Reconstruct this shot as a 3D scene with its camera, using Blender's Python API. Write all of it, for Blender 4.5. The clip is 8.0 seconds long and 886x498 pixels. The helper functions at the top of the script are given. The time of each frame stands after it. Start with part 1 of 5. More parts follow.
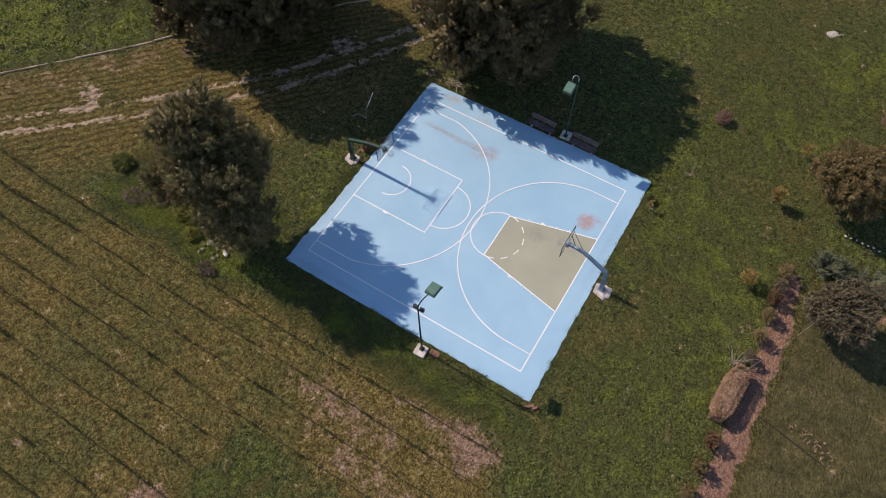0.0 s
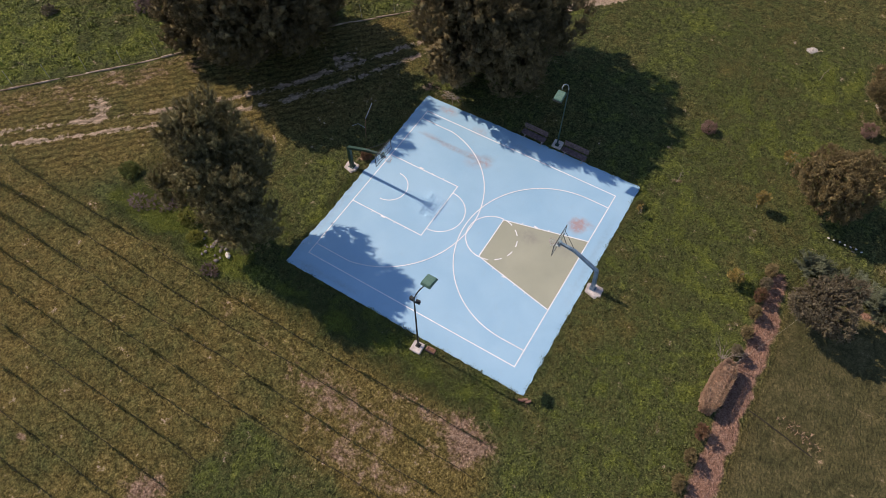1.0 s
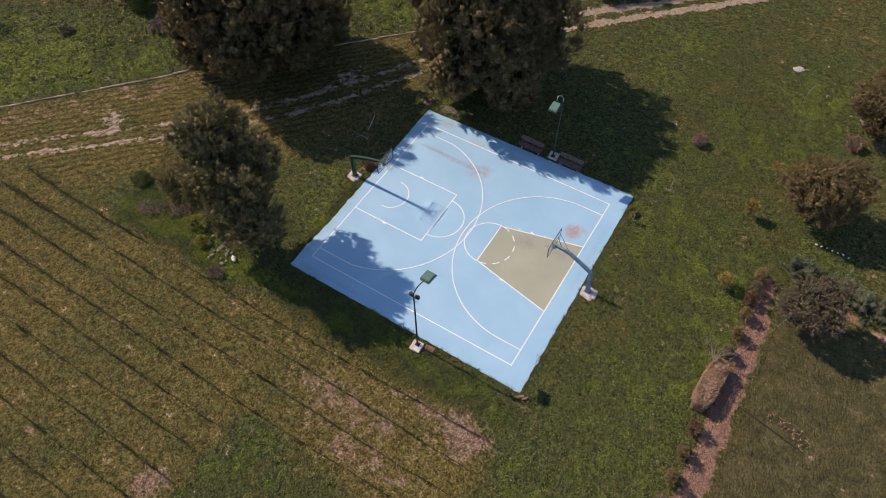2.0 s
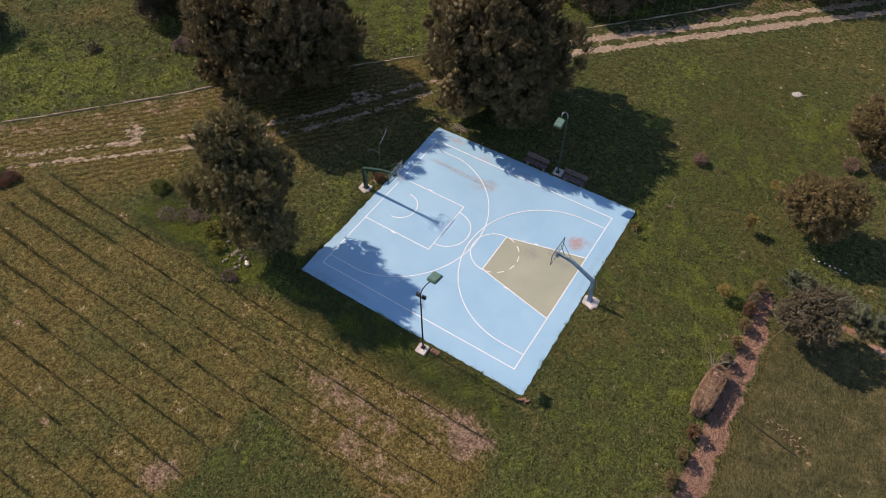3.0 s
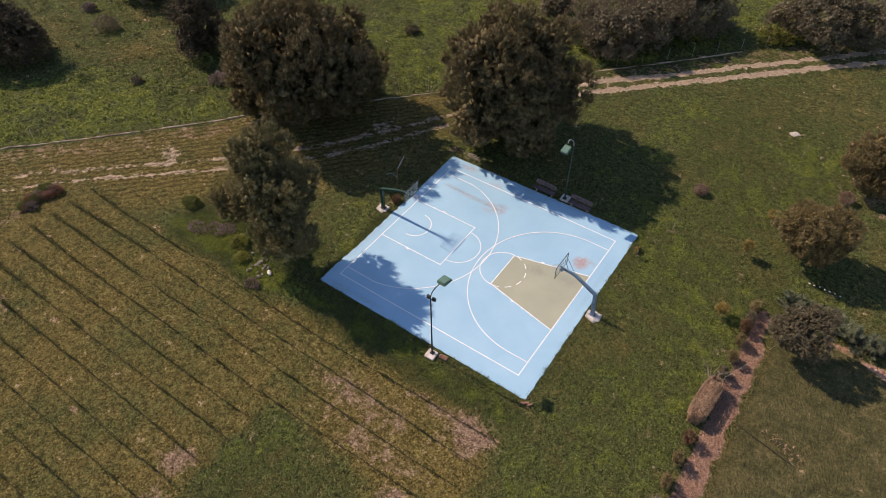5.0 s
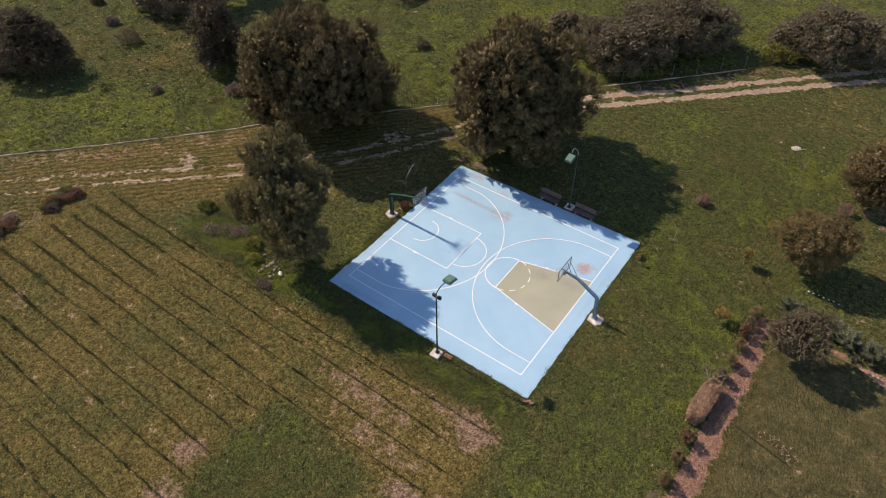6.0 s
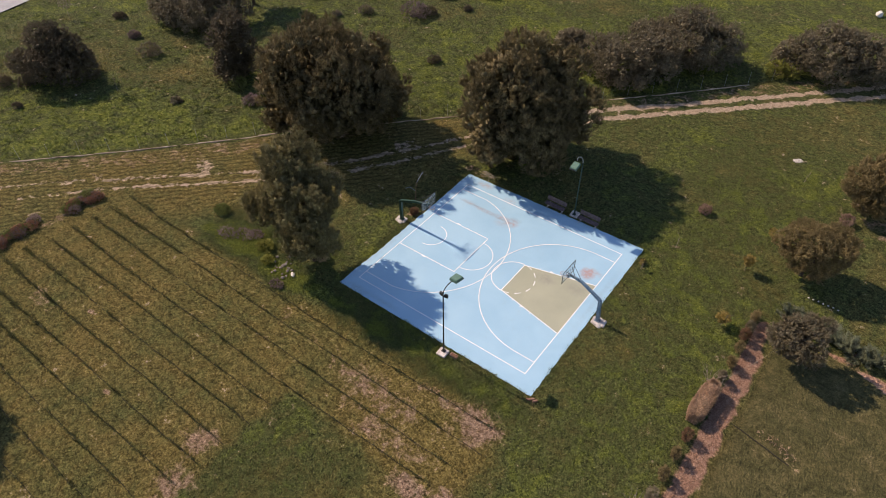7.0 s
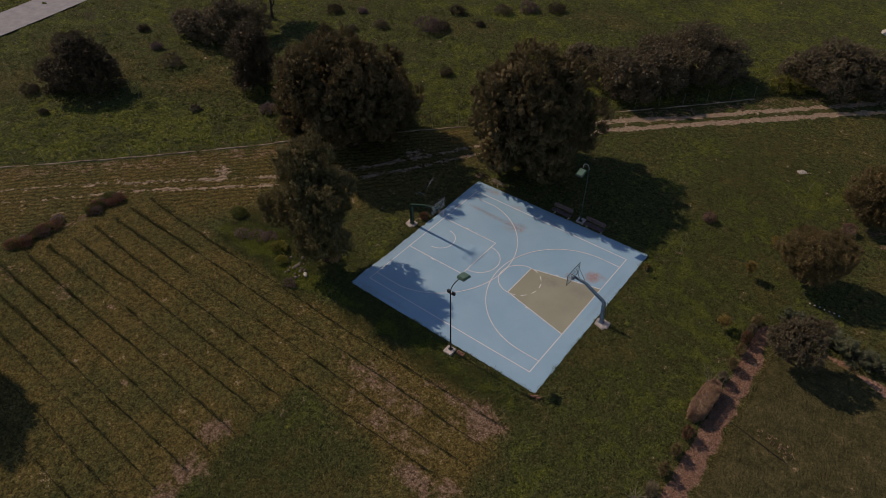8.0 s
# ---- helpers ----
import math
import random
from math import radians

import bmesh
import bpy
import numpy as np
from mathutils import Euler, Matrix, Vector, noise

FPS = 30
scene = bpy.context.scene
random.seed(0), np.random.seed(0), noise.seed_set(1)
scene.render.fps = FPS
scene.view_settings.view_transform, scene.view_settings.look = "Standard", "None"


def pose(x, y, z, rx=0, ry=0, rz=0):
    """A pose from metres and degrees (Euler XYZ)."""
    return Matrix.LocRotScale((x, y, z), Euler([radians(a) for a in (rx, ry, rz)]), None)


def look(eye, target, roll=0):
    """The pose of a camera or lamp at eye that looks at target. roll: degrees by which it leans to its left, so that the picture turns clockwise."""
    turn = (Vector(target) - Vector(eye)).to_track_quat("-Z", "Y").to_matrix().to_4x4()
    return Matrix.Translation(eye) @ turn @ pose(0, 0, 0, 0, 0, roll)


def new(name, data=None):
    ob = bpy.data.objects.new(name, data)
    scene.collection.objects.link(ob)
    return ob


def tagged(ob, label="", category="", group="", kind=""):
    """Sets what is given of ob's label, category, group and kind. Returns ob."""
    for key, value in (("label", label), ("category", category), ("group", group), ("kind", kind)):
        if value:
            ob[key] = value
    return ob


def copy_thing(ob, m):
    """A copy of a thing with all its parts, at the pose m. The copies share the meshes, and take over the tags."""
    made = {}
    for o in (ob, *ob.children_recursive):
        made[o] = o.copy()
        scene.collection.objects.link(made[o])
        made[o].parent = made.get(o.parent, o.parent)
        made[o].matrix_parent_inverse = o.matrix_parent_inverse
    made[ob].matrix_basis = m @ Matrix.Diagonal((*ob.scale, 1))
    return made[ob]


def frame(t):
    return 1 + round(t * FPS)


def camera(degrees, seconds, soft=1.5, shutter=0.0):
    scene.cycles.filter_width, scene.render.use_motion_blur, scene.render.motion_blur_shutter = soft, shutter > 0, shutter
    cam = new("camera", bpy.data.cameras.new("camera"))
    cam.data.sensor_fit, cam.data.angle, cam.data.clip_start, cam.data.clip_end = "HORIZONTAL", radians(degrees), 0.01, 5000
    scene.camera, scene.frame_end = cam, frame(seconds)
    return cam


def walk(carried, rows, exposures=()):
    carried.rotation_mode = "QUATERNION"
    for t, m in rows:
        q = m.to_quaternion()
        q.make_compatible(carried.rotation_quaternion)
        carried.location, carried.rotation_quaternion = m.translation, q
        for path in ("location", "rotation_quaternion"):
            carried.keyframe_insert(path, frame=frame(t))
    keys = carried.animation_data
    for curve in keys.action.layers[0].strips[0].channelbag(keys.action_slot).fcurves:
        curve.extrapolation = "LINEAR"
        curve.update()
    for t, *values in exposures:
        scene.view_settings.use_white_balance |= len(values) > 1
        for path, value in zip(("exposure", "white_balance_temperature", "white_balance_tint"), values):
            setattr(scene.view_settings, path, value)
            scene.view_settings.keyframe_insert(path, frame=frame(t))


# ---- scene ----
cam = camera(67.2, 8.0, soft=0.55)
PATH = [
    (0, (10.801, -20.375, 37.972), (10.28, -19.566, 36.219), -1.2),
    (0.5, (11.5, -21.449, 37.978), (10.957, -20.597, 36.252), -1.0),
    (1, (12.326, -22.485, 38.031), (11.76, -21.595, 36.331), -1.0),
    (1.5, (13.066, -23.487, 38.067), (12.479, -22.561, 36.395), -1.0),
    (3, (15.07, -26.477, 38.148), (14.391, -25.456, 36.568), -0.7),
    (3.5, (15.696, -27.349, 38.175), (14.987, -26.302, 36.625), -0.7),
    (4, (16.357, -28.214, 38.189), (15.618, -27.142, 36.67), -0.7),
    (4.5, (17.031, -29.012, 38.225), (16.265, -27.922, 36.734), -0.7),
    (6, (18.989, -31.211, 38.329), (18.148, -30.085, 36.907), -0.7),
    (6.5, (19.614, -31.941, 38.391), (18.749, -30.805, 36.99), -0.7),
    (7, (20.288, -32.736, 38.442), (19.399, -31.592, 37.063), -0.8),
    (7.5, (20.987, -33.448, 38.479), (20.073, -32.299, 37.121), -0.8),
    (8, (21.678, -34.182, 38.501), (20.74, -33.029, 37.164), -0.9),
]
EXPOSURES = [(0, 0.25, 6210, 20), (3.5, 0.38, 6420, 20), (7.2, 0.49, 6660, 20), (7.5, 0.41, 6690, 20), (8, -0.88, 6800, 22)]
walk(cam, [(t, look(eye, target, roll)) for t, eye, target, roll in PATH], EXPOSURES)

# ---- light ----
SUN_EL = radians(41.2)
world = bpy.data.worlds.new("world")
scene.world = world
world.use_nodes = True
wn = world.node_tree.nodes
sky = wn.new("ShaderNodeTexSky")
sky.sky_type, sky.sun_disc = "NISHITA", False
sky.dust_density, sky.ozone_density = 0.3, 0.25
sky.sun_elevation, sky.sun_rotation = SUN_EL, radians(-90)
wn["Background"].inputs["Strength"].default_value = 0.112
world.node_tree.links.new(sky.outputs["Color"], wn["Background"].inputs["Color"])
sun = new("sun", bpy.data.lights.new("sun", "SUN"))
sun.data.energy, sun.data.angle, sun.data.color = 4.4, radians(0.5), (1.0, 0.83, 0.62)
sun.matrix_world = look((-60 * math.cos(SUN_EL), 0, 60 * math.sin(SUN_EL)), (0, 0, 0))

# ---- materials ----


def nodes_of(name):
    m = bpy.data.materials.new(name)
    m.use_nodes = True
    return m, m.node_tree.nodes, m.node_tree.links, m.node_tree.nodes["Principled BSDF"]


def ramp(n, l, src, stops):
    r = n.new("ShaderNodeValToRGB")
    r.color_ramp.elements[0].position, r.color_ramp.elements[0].color = stops[0][0], (*stops[0][1], 1)
    r.color_ramp.elements[1].position, r.color_ramp.elements[1].color = stops[-1][0], (*stops[-1][1], 1)
    for p, c in stops[1:-1]:
        e = r.color_ramp.elements.new(p)
        e.color = (*c, 1)
    l.new(src, r.inputs[0])
    return r.outputs[0]


def mix(n, l, fac, a, b, mode="MIX"):
    x = n.new("ShaderNodeMix")
    x.data_type, x.blend_type = "RGBA", mode
    for sock, v in ((x.inputs[0], fac), (x.inputs[6], a), (x.inputs[7], b)):
        if isinstance(v, bpy.types.NodeSocket):
            l.new(v, sock)
        elif isinstance(v, (int, float)):
            sock.default_value = v
        else:
            sock.default_value = (*v, 1)
    return x.outputs[2]


def mathn(n, l, op, a, b=0.0, clamp=False):
    x = n.new("ShaderNodeMath")
    x.operation, x.use_clamp = op, clamp
    for sock, v in zip(x.inputs, (a, b)):
        if isinstance(v, bpy.types.NodeSocket):
            l.new(v, sock)
        else:
            sock.default_value = v
    return x.outputs[0]


def noisen(n, l, scale, detail=4.0, rough=0.6, warp=0.0):
    tc = n.new("ShaderNodeNewGeometry")
    x = n.new("ShaderNodeTexNoise")
    x.inputs["Scale"].default_value, x.inputs["Detail"].default_value = scale, detail
    x.inputs["Roughness"].default_value, x.inputs["Distortion"].default_value = rough, warp
    l.new(tc.outputs["Position"], x.inputs["Vector"])
    return x.outputs["Fac"]


def attr(n, name):
    a = n.new("ShaderNodeAttribute")
    a.attribute_name = name
    return a.outputs["Fac"]


def bump(n, l, b, height, strength, dist):
    x = n.new("ShaderNodeBump")
    x.inputs["Strength"].default_value, x.inputs["Distance"].default_value = strength, dist
    l.new(height, x.inputs["Height"])
    l.new(x.outputs[0], b.inputs["Normal"])


def surface(name, dark, light, scale=6.0, rough=0.7, metal=0.0, fine=60.0, relief=0.3, dist=0.01, spread=0.35):
    """A plain worn surface: two scales of mottling and a fine relief."""
    m, n, l, b = nodes_of(name)
    a = ramp(n, l, noisen(n, l, scale), [(0.5 - spread / 2, dark), (0.5 + spread / 2, light)])
    f = noisen(n, l, fine, 3)
    c = mix(n, l, 0.25, a, ramp(n, l, f, [(0.35, (0.3, 0.3, 0.3)), (0.65, (1, 1, 1))]), "MULTIPLY")
    l.new(c, b.inputs["Base Color"])
    b.inputs["Roughness"].default_value, b.inputs["Metallic"].default_value = rough, metal
    bump(n, l, b, f, relief, dist)
    return m


def leafy(name, dark, light, tip=None, rough=0.55, big=0.35):
    """Foliage: colour varies from clump to clump and over the crown."""
    m, n, l, b = nodes_of(name)
    g = n.new("ShaderNodeNewGeometry")
    drift = mathn(n, l, "MULTIPLY", mathn(n, l, "SUBTRACT", noisen(n, l, 1.5, 2), 0.18), 1.1)
    fac = mathn(n, l, "ADD", mathn(n, l, "MULTIPLY", g.outputs["Random Per Island"], 0.3), drift, True)
    a = ramp(n, l, fac, [(0.1, dark), (0.7, light), (1.0, tip or light)])
    v = ramp(n, l, noisen(n, l, big, 3), [(0.3, (0.75, 0.75, 0.7)), (0.7, (1.2, 1.2, 1.15))])
    c = mix(n, l, 1.0, a, v, "MULTIPLY")
    grain = noisen(n, l, 16, 3, 0.7)
    c = mix(n, l, 0.75, c, ramp(n, l, grain, [(0.38, (0.5, 0.5, 0.5)), (0.62, (1.45, 1.42, 1.35))]), "MULTIPLY")
    bump(n, l, b, grain, 0.9, 0.12)
    l.new(c, b.inputs["Base Color"])
    b.inputs["Roughness"].default_value = rough
    b.inputs["Specular IOR Level"].default_value = 0.25
    t = n.new("ShaderNodeBsdfTranslucent")
    l.new(c, t.inputs["Color"])
    ms = n.new("ShaderNodeMixShader")
    ms.inputs[0].default_value = 0.2
    l.new(b.outputs[0], ms.inputs[1])
    l.new(t.outputs[0], ms.inputs[2])
    l.new(ms.outputs[0], n["Material Output"].inputs["Surface"])
    return m


LUSH_A, LUSH_B, LUSH_C = (0.037, 0.046, 0.017), (0.104, 0.125, 0.042), (0.220, 0.245, 0.085)
DRY_A, DRY_B, DRY_C = (0.094, 0.074, 0.023), (0.230, 0.181, 0.057), (0.42, 0.335, 0.125)
FRESH_A, FRESH_B, FRESH_C = (0.058, 0.074, 0.014), (0.182, 0.212, 0.040), (0.37, 0.40, 0.09)
SOIL_A, SOIL_B, SOIL_C = (0.16, 0.100, 0.064), (0.41, 0.275, 0.188), (0.66, 0.48, 0.35)


def ground_material():
    m, n, l, b = nodes_of("grassland_ground")
    clump, fine, wide = noisen(n, l, 2.6, 6, 0.75), noisen(n, l, 8, 4, 0.7), noisen(n, l, 0.13, 4, 0.6)
    mid = noisen(n, l, 0.7, 5, 0.65, 0.6)
    mott = mathn(n, l, "ADD", mathn(n, l, "MULTIPLY", clump, 0.5), mathn(n, l, "MULTIPLY", fine, 0.5))
    lush = ramp(n, l, mott, [(0.41, LUSH_A), (0.5, LUSH_B), (0.60, LUSH_C)])
    dry = ramp(n, l, mott, [(0.41, DRY_A), (0.5, DRY_B), (0.60, DRY_C)])
    speck = noisen(n, l, 24, 3, 0.75)
    soil = ramp(n, l, mott, [(0.40, SOIL_A), (0.5, SOIL_B), (0.61, SOIL_C)])
    pale = ramp(n, l, mott, [(0.40, (0.40, 0.29, 0.20)), (0.60, (0.74, 0.59, 0.45))])
    # dryness of the sward, broken up by drifts
    wet = mathn(n, l, "ADD", attr(n, "dry"), mathn(n, l, "MULTIPLY", mathn(n, l, "SUBTRACT", mathn(n, l, "ADD", wide, mid), 1.0), 1.9))
    fresh = ramp(n, l, mott, [(0.41, FRESH_A), (0.5, FRESH_B), (0.60, FRESH_C)])
    lush = mix(n, l, mathn(n, l, "MULTIPLY", wet, -2.2, True), lush, fresh)
    col = mix(n, l, mathn(n, l, "ADD", wet, 0.0, True), lush, dry)
    broken = mathn(n, l, "SUBTRACT", mathn(n, l, "ADD", mid, mathn(n, l, "MULTIPLY", clump, 0.8)), 0.9)
    bare = mathn(n, l, "MULTIPLY", mathn(n, l, "ADD", mathn(n, l, "SUBTRACT", attr(n, "bare"), 0.42), mathn(n, l, "MULTIPLY", broken, 1.7)), 3.0, True)
    col = mix(n, l, bare, col, soil)
    rut = mathn(n, l, "MULTIPLY", mathn(n, l, "ADD", mathn(n, l, "SUBTRACT", attr(n, "rut"), 0.54), mathn(n, l, "MULTIPLY", broken, 2.9)), 4.0, True)
    col = mix(n, l, rut, col, pale)
    bark = mathn(n, l, "MULTIPLY", mathn(n, l, "ADD", attr(n, "bark"), mathn(n, l, "MULTIPLY", broken, 0.9)), 4.0, True)
    col = mix(n, l, bark, col, ramp(n, l, mott, [(0.34, (0.17, 0.092, 0.062)), (0.5, (0.40, 0.235, 0.165)), (0.66, (0.58, 0.38, 0.28))]))
    turf = ramp(n, l, mathn(n, l, "ADD", mathn(n, l, "MULTIPLY", mott, 0.6), mathn(n, l, "MULTIPLY", mid, 0.4)), [(0.40, (0.042, 0.040, 0.017)), (0.5, (0.076, 0.070, 0.030)), (0.60, (0.130, 0.110, 0.051))])
    col = mix(n, l, mathn(n, l, "MULTIPLY", attr(n, "short"), mathn(n, l, "SUBTRACT", 0.9, mathn(n, l, "ADD", bare, bark, True), True)), col, turf)
    geo, cells = n.new("ShaderNodeNewGeometry"), n.new("ShaderNodeTexVoronoi")
    cells.inputs["Scale"].default_value = 7.5
    warp, shift = n.new("ShaderNodeTexNoise"), n.new("ShaderNodeVectorMath")
    warp.inputs["Scale"].default_value, warp.inputs["Detail"].default_value = 5.0, 3.0
    shift.operation = "MULTIPLY_ADD"
    shift.inputs[1].default_value = (0.35, 0.35, 0.35)
    l.new(geo.outputs["Position"], warp.inputs["Vector"])
    l.new(warp.outputs["Color"], shift.inputs[0])
    l.new(geo.outputs["Position"], shift.inputs[2])
    l.new(shift.outputs[0], cells.inputs["Vector"])
    cell = cells.outputs["Distance"]
    col = mix(n, l, mathn(n, l, "SUBTRACT", 1.0, mathn(n, l, "MULTIPLY", mathn(n, l, "ADD", mathn(n, l, "ADD", bark, rut), attr(n, "short")), 0.8), True), col, ramp(n, l, cell, [(0.1, (1.2, 1.2, 1.17)), (0.8, (0.68, 0.68, 0.70))]), "MULTIPLY")
    turn, wave = n.new("ShaderNodeMapping"), n.new("ShaderNodeTexWave")
    turn.inputs["Rotation"].default_value = (0, 0, radians(-47))
    wave.bands_direction = "Y"
    for key, value in (("Scale", 0.55), ("Distortion", 5.0), ("Detail", 3.0), ("Detail Scale", 1.6)):
        wave.inputs[key].default_value = value
    l.new(geo.outputs["Position"], turn.inputs["Vector"])
    l.new(turn.outputs["Vector"], wave.inputs["Vector"])
    col = mix(n, l, attr(n, "mow"), col, ramp(n, l, wave.outputs["Fac"], [(0.15, (0.62, 0.62, 0.62)), (0.6, (1.12, 1.12, 1.1))]), "MULTIPLY")
    col = mix(n, l, 1.0, col, ramp(n, l, speck, [(0.36, (0.58, 0.58, 0.58)), (0.5, (1.0, 1.0, 1.0)), (0.64, (1.40, 1.38, 1.34))]), "MULTIPLY")
    l.new(col, b.inputs["Base Color"])
    b.inputs["Roughness"].default_value = 0.95
    b.inputs["Specular IOR Level"].default_value = 0.1
    grain = mathn(n, l, "ADD", mathn(n, l, "MULTIPLY", fine, 0.9), mathn(n, l, "MULTIPLY", mathn(n, l, "SUBTRACT", 0.6, cell), 1.1))
    rough = mathn(n, l, "ADD", mathn(n, l, "ADD", grain, mathn(n, l, "MULTIPLY", speck, 0.55)), mathn(n, l, "MULTIPLY", clump, 1.1))
    bump(n, l, b, mathn(n, l, "MULTIPLY", rough, mathn(n, l, "SUBTRACT", 1.0, mathn(n, l, "MULTIPLY", attr(n, "short"), 0.7))), 1.0, 0.26)
    return m


def tuft_material():
    """Grass blades: green to straw by the place's dryness."""
    m, n, l, b = nodes_of("grass_blades")
    g = n.new("ShaderNodeNewGeometry")
    r = g.outputs["Random Per Island"]
    wide, mid = noisen(n, l, 0.13, 4, 0.6), noisen(n, l, 0.7, 5, 0.65, 0.6)
    wet = mathn(n, l, "ADD", attr(n, "dry"), mathn(n, l, "MULTIPLY", mathn(n, l, "SUBTRACT", mathn(n, l, "ADD", wide, mid), 1.0), 1.9))
    def spread(c):
        return ramp(n, l, r, [(0, tuple(0.6 * q for q in c)), (0.5, c), (1, tuple(1.5 * q for q in c))])
    c = mix(n, l, mathn(n, l, "MULTIPLY", wet, -2.2, True), spread(LUSH_B), spread(FRESH_B))
    c = mix(n, l, mathn(n, l, "ADD", wet, 0.0, True), c, spread(DRY_B))
    l.new(c, b.inputs["Base Color"])
    b.inputs["Roughness"].default_value = 0.7
    b.inputs["Specular IOR Level"].default_value = 0.2
    t = n.new("ShaderNodeBsdfTranslucent")
    l.new(c, t.inputs["Color"])
    ms = n.new("ShaderNodeMixShader")
    ms.inputs[0].default_value = 0.25
    l.new(b.outputs[0], ms.inputs[1])
    l.new(t.outputs[0], ms.inputs[2])
    l.new(ms.outputs[0], n["Material Output"].inputs["Surface"])
    return m


def court_paint(name, dark, light, rough=0.45):
    """Rolled acrylic court paint: faint roller lanes, dust, reddish wash-in stains and hairline wear."""
    m, n, l, b = nodes_of(name)
    wide, fine = noisen(n, l, 0.35, 6, 0.6, 0.4), noisen(n, l, 22, 4)
    c = ramp(n, l, wide, [(0.3, dark), (0.7, light)])
    c = mix(n, l, 0.12, c, ramp(n, l, fine, [(0.3, (0.45, 0.45, 0.45)), (0.7, (1, 1, 1))]), "MULTIPLY")
    stain = mathn(n, l, "MULTIPLY", attr(n, "stain"), ramp(n, l, noisen(n, l, 2.6, 6, 0.7, 0.5), [(0.32, (0, 0, 0)), (0.62, (1, 1, 1))]), True)
    c = mix(n, l, mathn(n, l, "MULTIPLY", stain, 0.75), c, (0.36, 0.20, 0.16))
    soot = mathn(n, l, "MULTIPLY", attr(n, "soot"), ramp(n, l, noisen(n, l, 3.4, 6, 0.7, 0.4), [(0.3, (0, 0, 0)), (0.6, (1, 1, 1))]), True)
    c = mix(n, l, mathn(n, l, "MULTIPLY", soot, 0.6), c, (0.17, 0.165, 0.16))
    grime = ramp(n, l, noisen(n, l, 1.3, 7, 0.75), [(0.56, (0, 0, 0)), (0.8, (1, 1, 1))])
    c = mix(n, l, mathn(n, l, "MULTIPLY", grime, 0.22), c, (0.30, 0.33, 0.34))
    l.new(c, b.inputs["Base Color"])
    l.new(ramp(n, l, wide, [(0.3, (rough - 0.08,) * 3), (0.7, (rough + 0.12,) * 3)]), b.inputs["Roughness"])
    bump(n, l, b, fine, 0.15, 0.004)
    return m


GROUND, TUFT = ground_material(), tuft_material()
BLUE = court_paint("blue_court_paint", (0.266, 0.452, 0.600), (0.314, 0.508, 0.65))
OLIVE = court_paint("olive_key_paint", (0.30, 0.315, 0.235), (0.355, 0.365, 0.275))
WHITE = surface("white_line_paint", (0.72, 0.74, 0.75), (0.86, 0.87, 0.87), 2.0, 0.5, relief=0.1)
CONCRETE = surface("weathered_concrete", (0.40, 0.36, 0.33), (0.66, 0.60, 0.56), 3.0, 0.9, relief=0.6, dist=0.02)
KERB = surface("kerb_concrete", (0.22, 0.155, 0.095), (0.70, 0.56, 0.42), 1.1, 0.9, relief=0.6, dist=0.03)
GREEN_STEEL = surface("dark_green_painted_steel", (0.006, 0.030, 0.021), (0.013, 0.060, 0.042), 4.0, 0.4, relief=0.1)
GREEN_LAMP = surface("green_lamp_housing", (0.055, 0.135, 0.10), (0.125, 0.225, 0.175), 9.0, 0.8, relief=0.15)
BLUE_STEEL = surface("grey_blue_painted_steel", (0.10, 0.17, 0.24), (0.20, 0.29, 0.37), 3.5, 0.4, relief=0.15)
BLACK_STEEL = surface("black_painted_steel", (0.012, 0.014, 0.014), (0.03, 0.034, 0.033), 6.0, 0.45, relief=0.1)
GALV = surface("galvanised_steel", (0.34, 0.36, 0.37), (0.55, 0.57, 0.58), 8.0, 0.45, 0.8, relief=0.1)
RUST = surface("rusty_steel", (0.10, 0.045, 0.025), (0.24, 0.12, 0.07), 9.0, 0.85)
ORANGE = surface("faded_ring_paint", (0.30, 0.19, 0.16), (0.52, 0.40, 0.36), 9.0, 0.5)
NET = surface("white_net_cord", (0.55, 0.55, 0.53), (0.75, 0.75, 0.73), 30.0, 0.9)
BENCH_WOOD = surface("weathered_dark_bench_wood", (0.075, 0.050, 0.052), (0.19, 0.135, 0.135), 7.0, 0.75, relief=0.4)
BARK_M = surface("pine_bark", (0.055, 0.038, 0.028), (0.15, 0.105, 0.075), 5.0, 0.95, fine=25, relief=0.9, dist=0.05)
STONE = surface("limestone_rubble", (0.14, 0.12, 0.10), (0.36, 0.31, 0.27), 3.0, 0.95, relief=0.7, dist=0.03)
GREY_STONE = surface("grey_limestone_boulder", (0.24, 0.215, 0.185), (0.62, 0.57, 0.50), 6.0, 0.95, fine=18, relief=0.9, dist=0.06)
PALE_STONE = surface("pale_edging_stone", (0.50, 0.47, 0.42), (0.74, 0.70, 0.63), 5.0, 0.9, relief=0.5, dist=0.02)
TERRACOTTA = surface("terracotta_block", (0.16, 0.085, 0.055), (0.30, 0.17, 0.12), 7.0, 0.9, relief=0.4)
HOSE_M = surface("black_drip_hose", (0.014, 0.012, 0.008), (0.04, 0.032, 0.02), 9.0, 0.97)
ROAD_M = surface("pale_asphalt_road", (0.25, 0.25, 0.265), (0.34, 0.34, 0.355), 0.8, 0.9, relief=0.3)
DEAD = surface("grey_dead_wood", (0.20, 0.165, 0.135), (0.42, 0.36, 0.30), 9.0, 0.95)
PALE_WOOD = surface("pale_split_wood", (0.45, 0.36, 0.26), (0.70, 0.60, 0.47), 9.0, 0.9)
STRING = surface("pale_cord", (0.48, 0.44, 0.33), (0.62, 0.58, 0.46), 9.0, 0.9)
